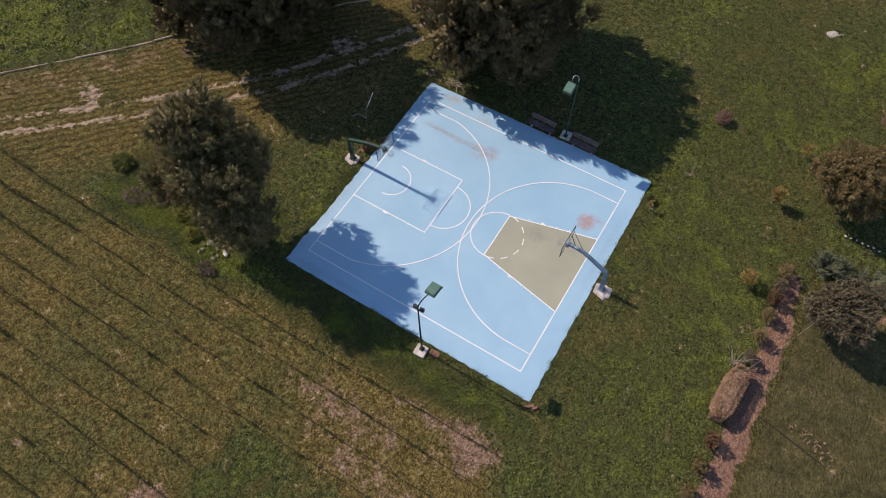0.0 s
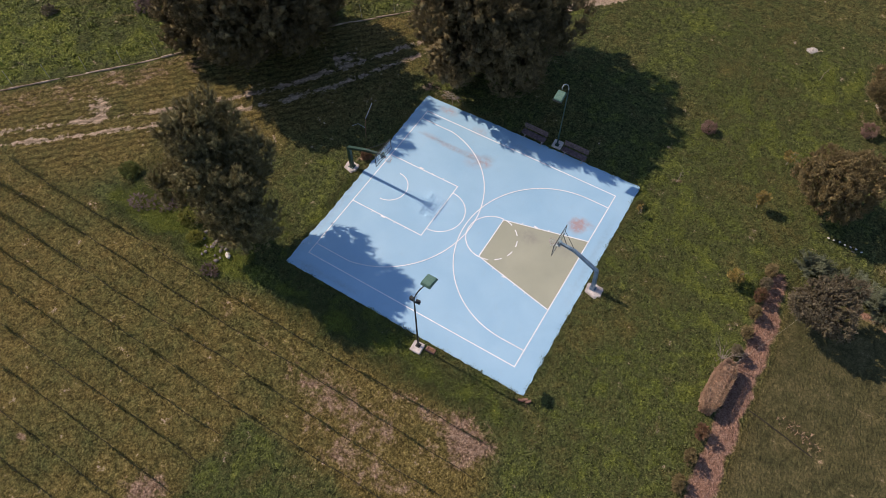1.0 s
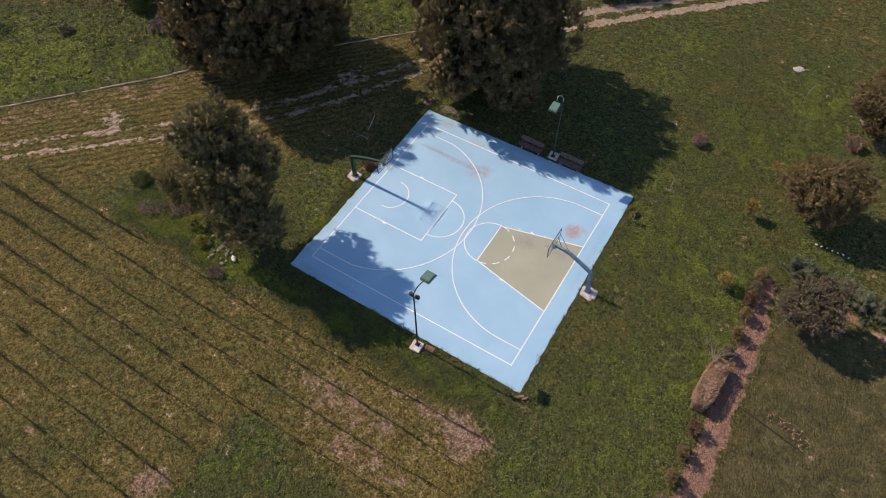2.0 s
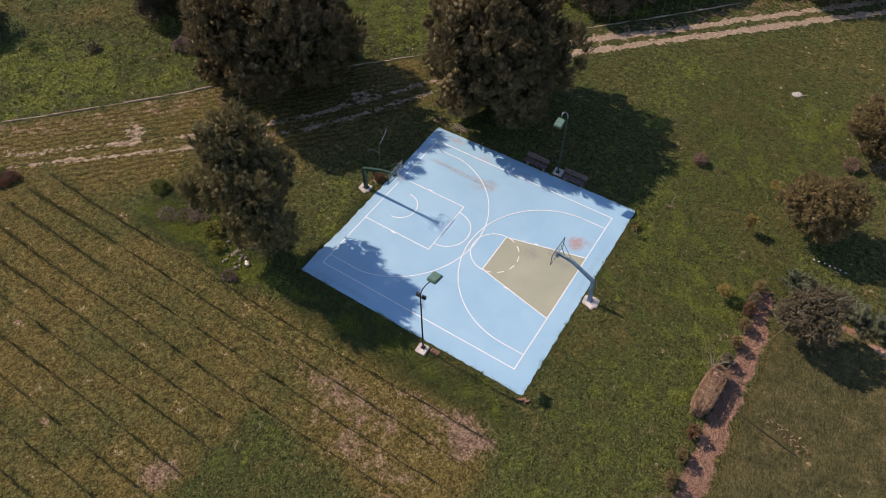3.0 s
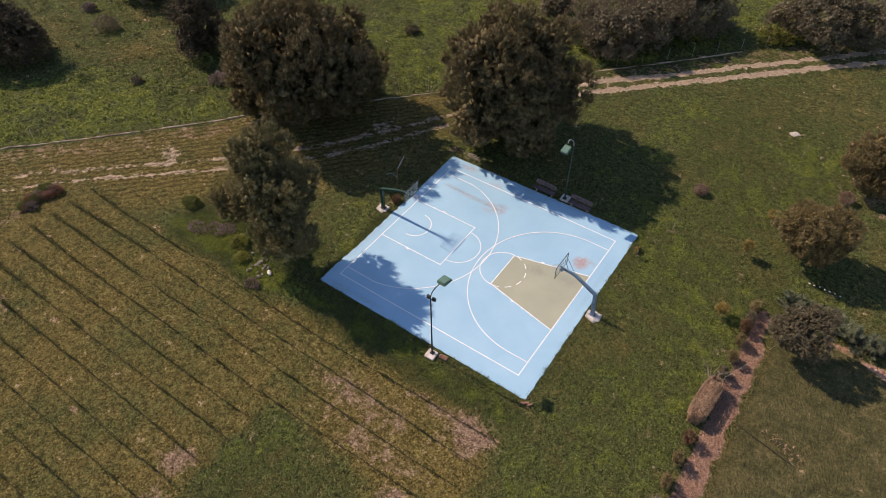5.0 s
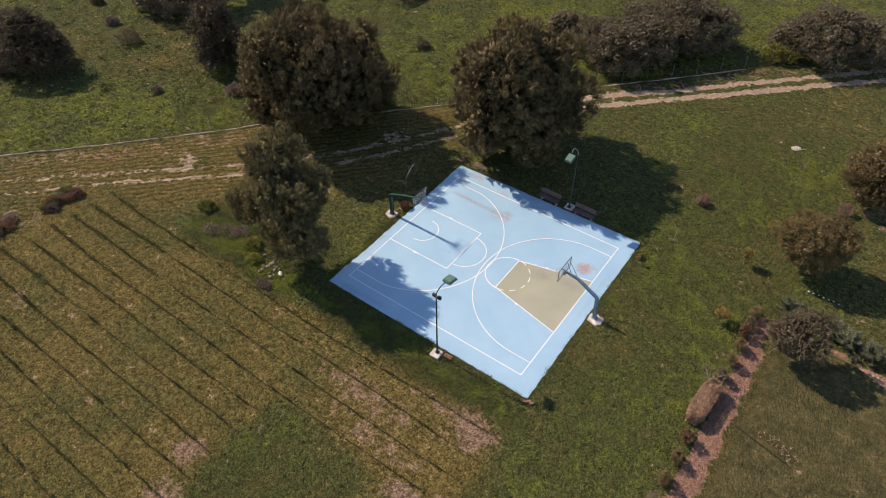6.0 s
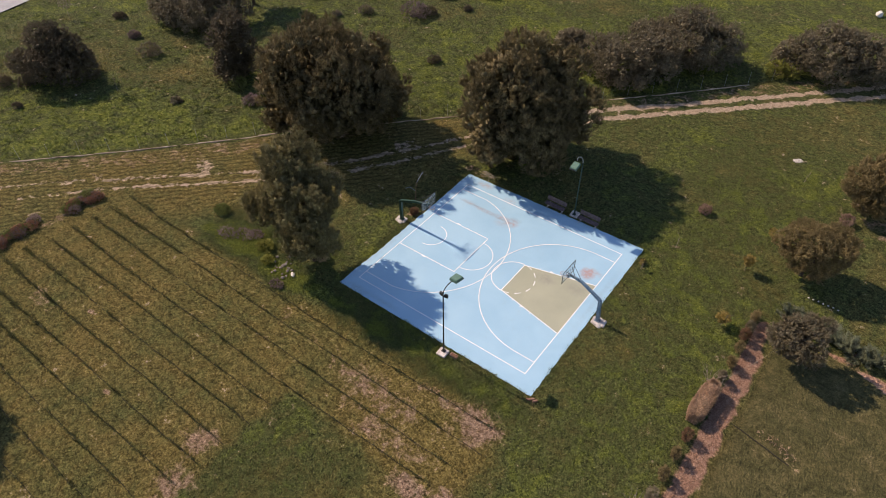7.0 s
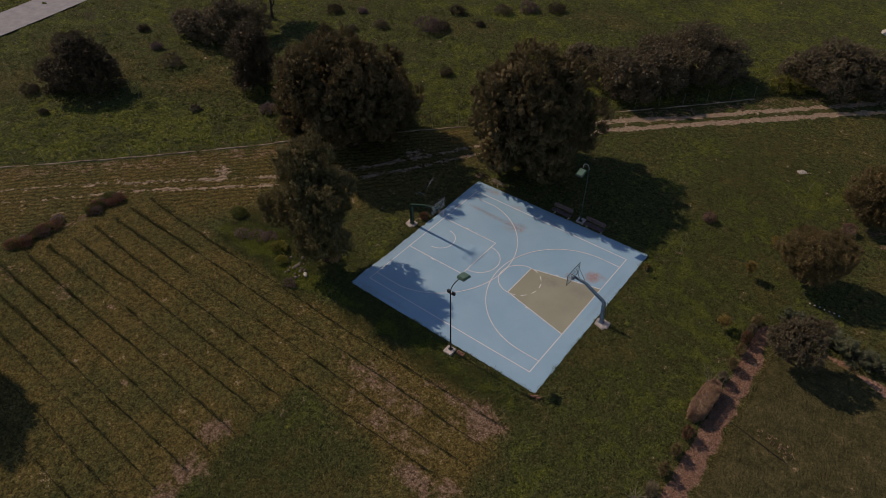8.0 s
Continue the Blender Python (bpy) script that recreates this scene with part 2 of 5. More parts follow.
PINE = leafy("pine_needles", (0.085, 0.070, 0.038), (0.275, 0.222, 0.112), (0.56, 0.45, 0.23))
PINE_YOUNG = leafy("young_pine_needles", (0.105, 0.095, 0.048), (0.34, 0.30, 0.145), (0.60, 0.52, 0.26))
OLIVE_LEAF = leafy("grey_green_leaves", (0.108, 0.092, 0.060), (0.305, 0.260, 0.178), (0.52, 0.45, 0.32))
DARK_LEAF = leafy("dark_evergreen_leaves", (0.063, 0.052, 0.034), (0.185, 0.151, 0.101), (0.336, 0.275, 0.189))
GREEN_LEAF = leafy("fresh_green_leaves", (0.096, 0.120, 0.036), (0.264, 0.300, 0.090), (0.456, 0.480, 0.168))
JUNIPER = leafy("blue_green_juniper_leaves", (0.085, 0.100, 0.066), (0.235, 0.262, 0.175), (0.42, 0.44, 0.30))
GOLD_LEAF = leafy("airy_golden_green_leaves", (0.12, 0.095, 0.045), (0.34, 0.265, 0.13), (0.56, 0.45, 0.24))
PINK = leafy("pinkish_dry_twigs", (0.20, 0.13, 0.105), (0.40, 0.27, 0.225), (0.60, 0.45, 0.39))
YELLOW_LEAF = leafy("yellowing_leaves", (0.17, 0.13, 0.04), (0.40, 0.30, 0.095), (0.60, 0.46, 0.17))
YELLOW_GREEN = leafy("yellow_green_weed_leaves", (0.15, 0.155, 0.035), (0.38, 0.38, 0.09), (0.58, 0.56, 0.17))
RED_LEAF = leafy("reddish_brown_leaves", (0.09, 0.055, 0.032), (0.26, 0.15, 0.09), (0.42, 0.27, 0.16))
DRY_LEAF = leafy("dry_brown_hedge_leaves", (0.34, 0.22, 0.15), (0.66, 0.46, 0.335), (0.82, 0.64, 0.50))
STRAW_LEAF = leafy("dry_straw_leaves", (0.28, 0.20, 0.12), (0.52, 0.41, 0.26), (0.70, 0.58, 0.40))
ROW_LEAF = leafy("dark_row_plants", (0.042, 0.046, 0.016), (0.125, 0.13, 0.045), (0.24, 0.235, 0.085))
LILAC = leafy("lilac_grey_dry_stems", (0.15, 0.115, 0.11), (0.36, 0.27, 0.265), (0.54, 0.42, 0.42))
PURPLE_RED = leafy("purple_red_flowering_shoots", (0.17, 0.095, 0.06), (0.46, 0.24, 0.165), (0.68, 0.42, 0.32))

m, n, l, b = nodes_of("clear_acrylic_board")
b.inputs["Base Color"].default_value = (0.86, 0.90, 0.92, 1)
b.inputs["Roughness"].default_value, b.inputs["Transmission Weight"].default_value, b.inputs["IOR"].default_value = 0.06, 0.9, 1.08
ACRYLIC = m

# ---- mesh helpers ----


def mesh_of(name, verts, faces, material, smooth=False):
    me = bpy.data.meshes.new(name)
    me.from_pydata([tuple(v) for v in verts], [], faces)
    me.materials.append(material)
    if smooth:
        me.shade_smooth()
    me.update()
    return me


def mesh_arrays(name, verts, per, material):
    """A mesh of separate polygons with the same number of corners, from one array of corners."""
    me = bpy.data.meshes.new(name)
    count = len(verts)
    me.vertices.add(count)
    me.vertices.foreach_set("co", np.asarray(verts, dtype=np.float32).ravel())
    me.loops.add(count)
    me.loops.foreach_set("vertex_index", np.arange(count, dtype=np.int32))
    me.polygons.add(count // per)
    me.polygons.foreach_set("loop_start", np.arange(0, count, per, dtype=np.int32))
    me.materials.append(material)
    me.update(calc_edges=True)
    return me


def thing(name, label, category, at=(0, 0, 0), turn=0.0, group="", kind=""):
    ob = new(name)
    ob.empty_display_size = 0.2
    ob.matrix_world = pose(*at, 0, 0, turn)
    return tagged(ob, label, category, group, kind)


def put(name, me, parent, label="", m=None):
    ob = new(name, me)
    ob.parent = parent
    if m is not None:
        ob.matrix_basis = m
    return tagged(ob, label) if label else ob


def part(name, bm, material, parent, label="", m=None, smooth=False):
    me = bpy.data.meshes.new(name)
    bm.to_mesh(me)
    bm.free()
    me.materials.append(material)
    if smooth:
        me.shade_smooth()
    return put(name, me, parent, label, m)


def box(size, at=(0, 0, 0), bevel=0.01, rot=(0, 0, 0), taper=1.0):
    bm = bmesh.new()
    bmesh.ops.create_cube(bm, size=1.0)
    for v in bm.verts:
        k = taper if v.co.z > 0 else 1.0
        v.co = Vector((v.co.x * size[0] * k, v.co.y * size[1] * k, v.co.z * size[2]))
    if bevel:
        bmesh.ops.bevel(bm, geom=bm.edges[:], offset=min(bevel, 0.4 * min(size)), segments=2, affect="EDGES")
    bmesh.ops.transform(bm, matrix=pose(*at, *rot), verts=bm.verts[:])
    return bm


def join(*bms):
    out = bmesh.new()
    for bm in bms:
        me = bpy.data.meshes.new("tmp")
        bm.to_mesh(me)
        bm.free()
        out.from_mesh(me)
        bpy.data.meshes.remove(me)
    return out


def tube(path, radii, sides=8):
    """A tube along a path with a radius for each point, closed at both ends."""
    bm = bmesh.new()
    if isinstance(radii, (int, float)):
        radii = [radii] * len(path)
    path = [Vector(p) for p in path]
    rings = []
    for i, p in enumerate(path):
        d = (path[min(i + 1, len(path) - 1)] - path[max(i - 1, 0)]).normalized()
        side = d.cross(Vector((0, 0, 1)) if abs(d.z) < 0.95 else Vector((1, 0, 0))).normalized()
        up = side.cross(d)
        rings.append([bm.verts.new(p + (side * math.cos(a) + up * math.sin(a)) * radii[i]) for a in (2 * math.pi * (k + 0.5) / sides for k in range(sides))])
    for a, c in zip(rings, rings[1:]):
        for k in range(sides):
            bm.faces.new((a[k], a[(k + 1) % sides], c[(k + 1) % sides], c[k]))
    bm.faces.new(rings[0])
    bm.faces.new(rings[-1][::-1])
    bmesh.ops.recalc_face_normals(bm, faces=bm.faces[:])
    return bm


def beam(path, w, h, taper=1.0):
    """A square-section steel member along a path in the x-z plane."""
    bm = bmesh.new()
    path = [Vector(p) for p in path]
    rings = []
    for i, p in enumerate(path):
        k = 1 + (taper - 1) * i / (len(path) - 1)
        d0 = (p - path[i - 1]).normalized() if i else (path[1] - p).normalized()
        d1 = (path[i + 1] - p).normalized() if i < len(path) - 1 else d0
        d = (d0 + d1).normalized()
        up = Vector((0, 1, 0)).cross(d).normalized() * (h / 2 * k / max(0.5, d.dot(d0)))
        side = Vector((0, w / 2 * k, 0))
        rings.append([bm.verts.new(p + s * side + u * up) for s, u in ((-1, -1), (1, -1), (1, 1), (-1, 1))])
    for a, c in zip(rings, rings[1:]):
        for k in range(4):
            bm.faces.new((a[k], a[(k + 1) % 4], c[(k + 1) % 4], c[k]))
    bm.faces.new(rings[0])
    bm.faces.new(rings[-1][::-1])
    bmesh.ops.recalc_face_normals(bm, faces=bm.faces[:])
    bmesh.ops.bevel(bm, geom=bm.edges[:], offset=0.012, segments=1, affect="EDGES")
    return bm


def ribbon(points, width, z, thick=0.003):
    """A flat painted stripe along points of the plan, a few millimetres thick."""
    bm = bmesh.new()
    pts = [Vector((*p, 0)) for p in points]
    rows = []
    for i, p in enumerate(pts):
        d = (pts[min(i + 1, len(pts) - 1)] - pts[max(i - 1, 0)]).normalized()
        s = Vector((-d.y, d.x, 0)) * width / 2
        rows.append([bm.verts.new((*(p + k * s).xy, z + h)) for k, h in ((-1, 0), (1, 0), (1, thick), (-1, thick))])
    for a, c in zip(rows, rows[1:]):
        for k in range(4):
            bm.faces.new((a[k], a[(k + 1) % 4], c[(k + 1) % 4], c[k]))
    bm.faces.new(rows[0])
    bm.faces.new(rows[-1][::-1])
    bmesh.ops.recalc_face_normals(bm, faces=bm.faces[:])
    return bm


def arc(cx, cy, r, a0, a1, steps=48):
    return [(cx + r * math.cos(radians(a0 + (a1 - a0) * i / steps)), cy + r * math.sin(radians(a0 + (a1 - a0) * i / steps))) for i in range(steps + 1)]


def unit(a):
    return a / np.maximum(np.linalg.norm(a, axis=1, keepdims=True), 1e-6)


def shoots(centres, ways, k, length, width, spread, rng, kind="blade"):
    """k pointed leaves at each centre, fanning about its way. Blades are triangles, leaves are diamonds."""
    c, d = np.repeat(centres, k, 0), np.repeat(ways, k, 0)
    d = unit(d + spread * rng.normal(size=d.shape))
    side = unit(np.cross(d, rng.normal(size=d.shape)))
    ln = (length * rng.uniform(0.6, 1.25, (len(c), 1)))
    w = width * rng.uniform(0.7, 1.3, (len(c), 1))
    c = c + 0.15 * length * rng.normal(size=c.shape)
    if kind == "blade":
        return np.stack([c - side * w, c + side * w, c + d * ln], 1).reshape(-1, 3), 3
    mid = c + d * ln * 0.5
    return np.stack([c, mid + side * w, c + d * ln, mid - side * w], 1).reshape(-1, 3), 4


def spindles(p, w, length, radius, rng, sides=3, lumps=0.28):
    """Lumpy upright clumps of foliage as closed spindles: shared corners and triangles."""
    n = len(p)
    ref = np.where(np.abs(w[:, 2:3]) < 0.9, np.array([[0.0, 0.0, 1.0]]), np.array([[1.0, 0.0, 0.0]]))
    u = unit(np.cross(w, ref))
    v = np.cross(w, u)
    ln, rd = length * rng.uniform(0.65, 1.3, (n, 1)), radius * rng.uniform(0.7, 1.3, (n, 1))
    fs, rs = (0.05, 0.6), (1.0, 0.8)
    rows = [p - w * ln * 0.3]
    for f, r in zip(fs, rs):
        for k in range(sides):
            a = 2 * math.pi * (k + 0.5 * (f > 0.3)) / sides + 0.2
            q = r * rd * (1 + lumps * rng.normal(size=(n, 1)))
            rows.append(p + w * ln * (f + 0.06 * rng.normal(size=(n, 1))) + (u * math.cos(a) + v * math.sin(a)) * q)
    rows.append(p + w * ln * 1.08)
    per = len(rows)
    tri = []
    for k in range(sides):
        tri.append((0, 1 + (k + 1) % sides, 1 + k))
        for g in range(len(fs) - 1):
            a, c = 1 + g * sides, 1 + (g + 1) * sides
            tri += [(a + k, a + (k + 1) % sides, c + (k + 1) % sides), (a + k, c + (k + 1) % sides, c + k)]
        a = 1 + (len(fs) - 1) * sides
        tri.append((a + k, a + (k + 1) % sides, per - 1))
    verts = np.stack(rows, 1).reshape(-1, 3)
    faces = (np.array(tri)[None] + (np.arange(n) * per)[:, None, None]).reshape(-1, 3)
    return verts, faces


def foliage_mesh(name, solid, loose, material):
    """One mesh of clump solids and of the loose leaves that stand out of them."""
    verts, faces = solid
    lv, per = loose
    count = len(lv) // per
    idx = np.arange(len(lv)).reshape(count, per) + len(verts)
    if per == 4:
        idx = np.concatenate([idx[:, [0, 1, 2]], idx[:, [0, 2, 3]]])
    allv, allf = np.concatenate([verts, lv]), np.concatenate([faces, idx])
    me = bpy.data.meshes.new(name)
    me.vertices.add(len(allv))
    me.vertices.foreach_set("co", allv.astype(np.float32).ravel())
    me.loops.add(allf.size)
    me.loops.foreach_set("vertex_index", allf.astype(np.int32).ravel())
    me.polygons.add(len(allf))
    me.polygons.foreach_set("loop_start", np.arange(0, allf.size, 3, dtype=np.int32))
    me.materials.append(material)
    me.update(calc_edges=True)
    return me


def fuzz(p, w, length, radius, k, blade, width, rng):
    """Short needles standing off the clumps, outwards and up."""
    c, d = np.repeat(p, k, 0), np.repeat(w, k, 0)
    out = unit(np.cross(d, rng.normal(size=d.shape)))
    f = rng.uniform(0, 1, (len(c), 1))
    c = c + d * length * f + out * radius * (1.0 - 0.55 * f) * rng.uniform(0.7, 1.1, (len(c), 1))
    way = unit(out * (1.0 - 0.5 * f) + d * 0.8 + 0.35 * rng.normal(size=d.shape))
    side = unit(np.cross(way, rng.normal(size=d.shape)))
    ln, wd = blade * rng.uniform(0.6, 1.3, (len(c), 1)), width * rng.uniform(0.7, 1.3, (len(c), 1))
    return np.stack([c - side * wd, c + side * wd, c + way * ln], 1).reshape(-1, 3), 3


def crown_points(lobes, count, rng, inner=0.72, floor=0.15, gap=-1.0):
    """Clump places spread over the skin of overlapping lobes (x, y, z, rx, ry, rz), lumpy and with gaps."""
    area = np.array([(r[3] * r[4] + r[3] * r[5] + r[4] * r[5]) for r in lobes])
    pick = rng.choice(len(lobes), count, p=area / area.sum())
    lob = np.array(lobes)[pick]
    d = unit(rng.normal(size=(count, 3)))
    lump = np.array([noise.noise(Vector((x * 2.2 + i * 3.1, y * 2.2, z * 2.2))) for (x, y, z), i in zip(d, pick)])
    rad = (rng.uniform(inner, 1.0, (count, 1)) ** 0.6) * (1 + 0.30 * lump[:, None])
    p = lob[:, :3] + d * lob[:, 3:] * rad
    gaps = np.array([noise.noise(Vector(q) * 0.62 + Vector((7.7, 0, 0))) for q in p]) + rng.uniform(-0.12, 0.12, count)
    keep = (p[:, 2] > floor) & (gaps > gap)
    return p[keep], unit(d / lob[:, 3:])[keep]


def bough_places(lobes, spacing, rng, floor=0.4, tries=5200):
    """Places at least `spacing` apart on the outer skin of overlapping lobes, and the ways out of it."""
    area = np.array([(r[3] * r[4] + r[3] * r[5] + r[4] * r[5]) for r in lobes])
    tries = int(min(9000, max(tries, 12 * area.sum() / spacing ** 2)))
    lob = np.array(lobes)[rng.choice(len(lobes), tries, p=area / area.sum())]
    d = unit(rng.normal(size=(tries, 3)))
    p = lob[:, :3] + d * lob[:, 3:] * rng.uniform(0.80, 1.0, (tries, 1))
    ways = unit(d / lob[:, 3:])
    deep = np.min([np.linalg.norm((p - np.array(r[:3])) / np.array(r[3:]), axis=1) for r in lobes], axis=0)
    keep = (deep > 0.86) & (p[:, 2] > floor)
    p, ways = p[keep], ways[keep]
    out = []
    for i in range(len(p)):
        if not out or np.min(np.linalg.norm(p[out] - p[i], axis=1)) > spacing * (0.75 + 0.5 * ((i * 7919) % 100) / 100):
            out.append(i)
    return p[out], ways[out]


def bough_lobes(lobes, spacing, radius, rng, tall=1.05):
    """Rounded boughs that stand out of the main lobes, with clefts between them."""
    c, d = bough_places(lobes, spacing, rng, 0.7)
    r = radius * rng.uniform(0.55, 1.4, len(c))
    out = rng.uniform(-0.8, 0.15, len(c))
    return [(*(q + o * k * w), k, k, tall * k) for q, w, k, o in zip(c, d, r, out)]


def plumes(lobes, rng, spacing, reach, shoots_each, up, floor=0.4):
    """Shoots of a crown in plumes: each bough ends in a dome of upright shoots, with dark gaps between the boughs."""
    c, d = bough_places(lobes, spacing, rng, floor)
    axis = unit(d * (1 - up) + np.array([0, 0, up]))
    size = rng.uniform(0.65, 1.3, (len(c), 1))
    c, d, axis, size = (np.repeat(a, shoots_each, 0) for a in (c, d, axis, size))
    off = rng.normal(size=c.shape)
    off = off - axis * np.sum(off * axis, 1, keepdims=True)
    off = unit(off) * np.sqrt(rng.uniform(0, 1, (len(c), 1)))
    p = c + reach * size * (off - axis * 1.1 * np.sum(off * off, 1, keepdims=True) + axis * 0.25 * rng.normal(size=(len(c), 1)))
    w = unit(axis + 0.75 * off + np.array([0, 0, 0.3]) + 0.16 * rng.normal(size=c.shape))
    ok = p[:, 2] > 0.15
    return p[ok], w[ok], c[::shoots_each] - 1.15 * reach * axis[::shoots_each], axis[::shoots_each]


def two_solids(one, two):
    return np.concatenate([one[0], two[0]]), np.concatenate([one[1], two[1] + len(one[0])])


def limb_path(a, c, rng, wob=0.15, steps=5):
    a, c = Vector(a), Vector(c)
    out = []
    for i in range(steps + 1):
        f = i / steps
        p = a.lerp(c, f)
        s = wob * (a - c).length * math.sin(math.pi * f) * 0.5
        out.append(p + Vector(rng.normal(size=3)) * s * 0.5 + Vector((0, 0, s * 0.4)))
    return out


def tree(name, label, category, at, lobes, leaf, clumps, k, length, width, spread, seed, up=0.5, trunk_r=0.25, kind="blade", group="", limbs=7, inner=0.72, finger=0.0, thick=0.22, boughs=0.0, bough_r=1.4, plume=0.6, inset=0.0, gap=-1.0, core=0.8, core_n=1500):
    """A trunk with tapered limbs into the lobes, and a crown of many leaf clumps. Lobes are given from the trunk's foot."""
    rng = np.random.default_rng(seed)
    lobes = [(*r[:3], *(max(0.45 * q, q - inset) for q in r[3:])) for r in lobes]
    ob = thing(name, label, category, (*at, 0), group=group)
    top = max(r[2] for r in lobes)
    cx, cy = np.mean([r[0] for r in lobes]), np.mean([r[1] for r in lobes])
    head = (cx, cy, top * 0.9)
    stem = limb_path((0, 0, -0.1), head, rng, 0.08, 6)
    put("trunk", mesh_of("trunk", *pyd(tube(stem, [trunk_r * (1.25 if i == 0 else 1) * (1 - 0.8 * i / 6) for i in range(7)], 10)), BARK_M, True), ob)
    for i in range(limbs):
        r = lobes[i % len(lobes)]
        s = stem[1 + i % 4].lerp(stem[2 + i % 4], rng.uniform())
        tip = Vector(r[:3]) + Vector(unit(rng.normal(size=(1, 3)))[0] * np.array(r[3:]) * 0.75)
        tip.z = max(tip.z, 0.4 * r[2])
        put("limb", mesh_of("limb", *pyd(tube(limb_path(s, tip, rng, 0.2), [trunk_r * f for f in (0.42, 0.36, 0.3, 0.22, 0.15, 0.06)], 6)), BARK_M, True), ob)
    if boughs:
        p, w, heart, rise = plumes(bough_lobes(lobes, boughs, bough_r, rng), rng, plume, 0.5 * plume, clumps, up)
    else:
        p, d = crown_points(lobes, clumps, rng, inner, gap=gap)
        w = unit(d * (1 - up) + np.array([0, 0, up]) + 0.12 * rng.normal(size=d.shape))
    p2, d2 = crown_points([(*r[:3], *(0.52 * q for q in r[3:])) for r in lobes], core_n, rng, 0.6)
    w2 = unit(d2 + np.array([0, 0, 0.3]))
    one, two = spindles(p, w, finger, finger * thick, rng), spindles(p2, w2, core, 0.36 * core, rng)
    solid = two_solids(one, two)
    if boughs:
        solid = two_solids(solid, spindles(heart, rise, 0.5 * plume, 0.3 * plume, rng, 6, 0.16))
    put("crown", foliage_mesh("crown", solid, fuzz(p, w, finger, finger * thick, k, length, width, rng), leaf), ob)
    return ob


def pyd(bm):
    """Corners and faces of a bmesh, which is freed."""
    bm.verts.index_update()
    out = [v.co.copy() for v in bm.verts], [[v.index for v in f.verts] for f in bm.faces]
    bm.free()
    return out


def bush(name, label, category, at, lobes, leaf, clumps, k, length, width, spread, seed, up=0.3, kind="leaf", group="", stems=5, wood=BARK_M, body=0.0, boughs=0.0):
    """A shrub: a few stems from one foot and clumps of leaves."""
    rng = np.random.default_rng(seed)
    ob = thing(name, label, category, (*at, 0), group=group)
    bms = []
    for i in range(stems):
        r = lobes[i % len(lobes)]
        tip = Vector(r[:3]) + Vector(unit(rng.normal(size=(1, 3)))[0] * np.array(r[3:]) * 0.7)
        tip.z = max(abs(tip.z), 0.1)
        bms.append(tube(limb_path((0, 0, -0.05), tip, rng, 0.15, 4), [0.05 * r[5] * f + 0.006 for f in (1, 0.8, 0.6, 0.4, 0.15)], 5))
    part("stems", join(*bms), wood, ob)
    if boughs:
        p, w, heart, rise = plumes(bough_lobes(lobes, 2.3 * boughs, 1.4 * boughs, rng, 0.9), rng, 0.8 * boughs, 0.5 * boughs, clumps, up, 0.2)
    else:
        p, d = crown_points(lobes, clumps, rng, 0.55, 0.04)
        w = unit(d * (1 - up) + np.array([0, 0, up]) + 0.2 * rng.normal(size=d.shape))
    if body:
        girth = body * (0.12 if boughs else 0.32)
        solid, leaves = spindles(p, w, body, girth, rng), fuzz(p, w, body, girth, k, length, width, rng)
        if boughs:
            p2, d2 = crown_points([(*r[:3], *(0.62 * q for q in r[3:])) for r in lobes], 900, rng, 0.7, 0.04)
            two = spindles(p2, unit(d2 + np.array([0, 0, 0.3])), 0.5, 0.18, rng)
            solid = two_solids(two_solids(solid, two), spindles(heart, rise, 0.34 * boughs, 0.24 * boughs, rng, 6, 0.16))
    else:
        solid, leaves = (np.zeros((0, 3)), np.zeros((0, 3), dtype=int)), shoots(p, w, k, length, width, spread, rng, kind)
    put("foliage", foliage_mesh("foliage", solid, leaves, leaf), ob)
    return ob


# ---- plan ----
SLAB = [(-8.8, -8.77), (9.05, -8.82), (8.93, 9.12), (-8.8, 8.88)]
KERB_LINE = [(-120, -91), (-46.8, -17.1), (-38, -8), (-31.3, -0.6), (-28.4, 3.0), (-19.9, 11.8), (-16.6, 15.2), (-4.8, 28.1), (0.6, 33.9), (6.0, 39.9), (40, 77)]
ROAD_LINE = [(-70.5, -70), (-82.5, -12), (-84.6, 2.5), (-86.3, 12.0), (-96, 60), (-110, 120)]
RUTS = [[(-90, -68), (-39.9, -18.8), (-34.7, -13.0), (-24.4, -4.0), (-18.6, 2.1), (-15.4, 6.4), (-13.1, 10.4), (-3.6, 24.5), (3.4, 31.3), (19.5, 47.1), (60, 86)],
        [(-90, -64), (-38.0, -14.2), (-25.5, -3.0), (-19.7, 3.0), (-16.7, 7.4), (-14.1, 11.6), (-4.2, 26.2), (2.8, 32.8), (17.0, 47.2), (58, 88)]]


# the place of each planted row in its middle, and its bow
ROWS = [(-12.60, 0.26), (-14.36, 0.0), (-16.23, 0.11), (-18.08, 0.24), (-19.93, 0.06), (-21.81, -0.12), (-23.68, 0.05), (-25.60, -0.06), (-27.39, -0.06), (-29.24, 0.1), (-31.10, 0.0), (-32.95, 0.0)]


def row_y(k, x):
    """The line of planted row k at x: nearly straight, with a slight bow."""
    a, b = ROWS[k]
    u = (min(max(x, -36.0), 10.0) + 12.0) / 20.0
    return a + b * (u * u - 0.4) + 0.05 * math.sin(x * 0.31 + 2.0 * k)


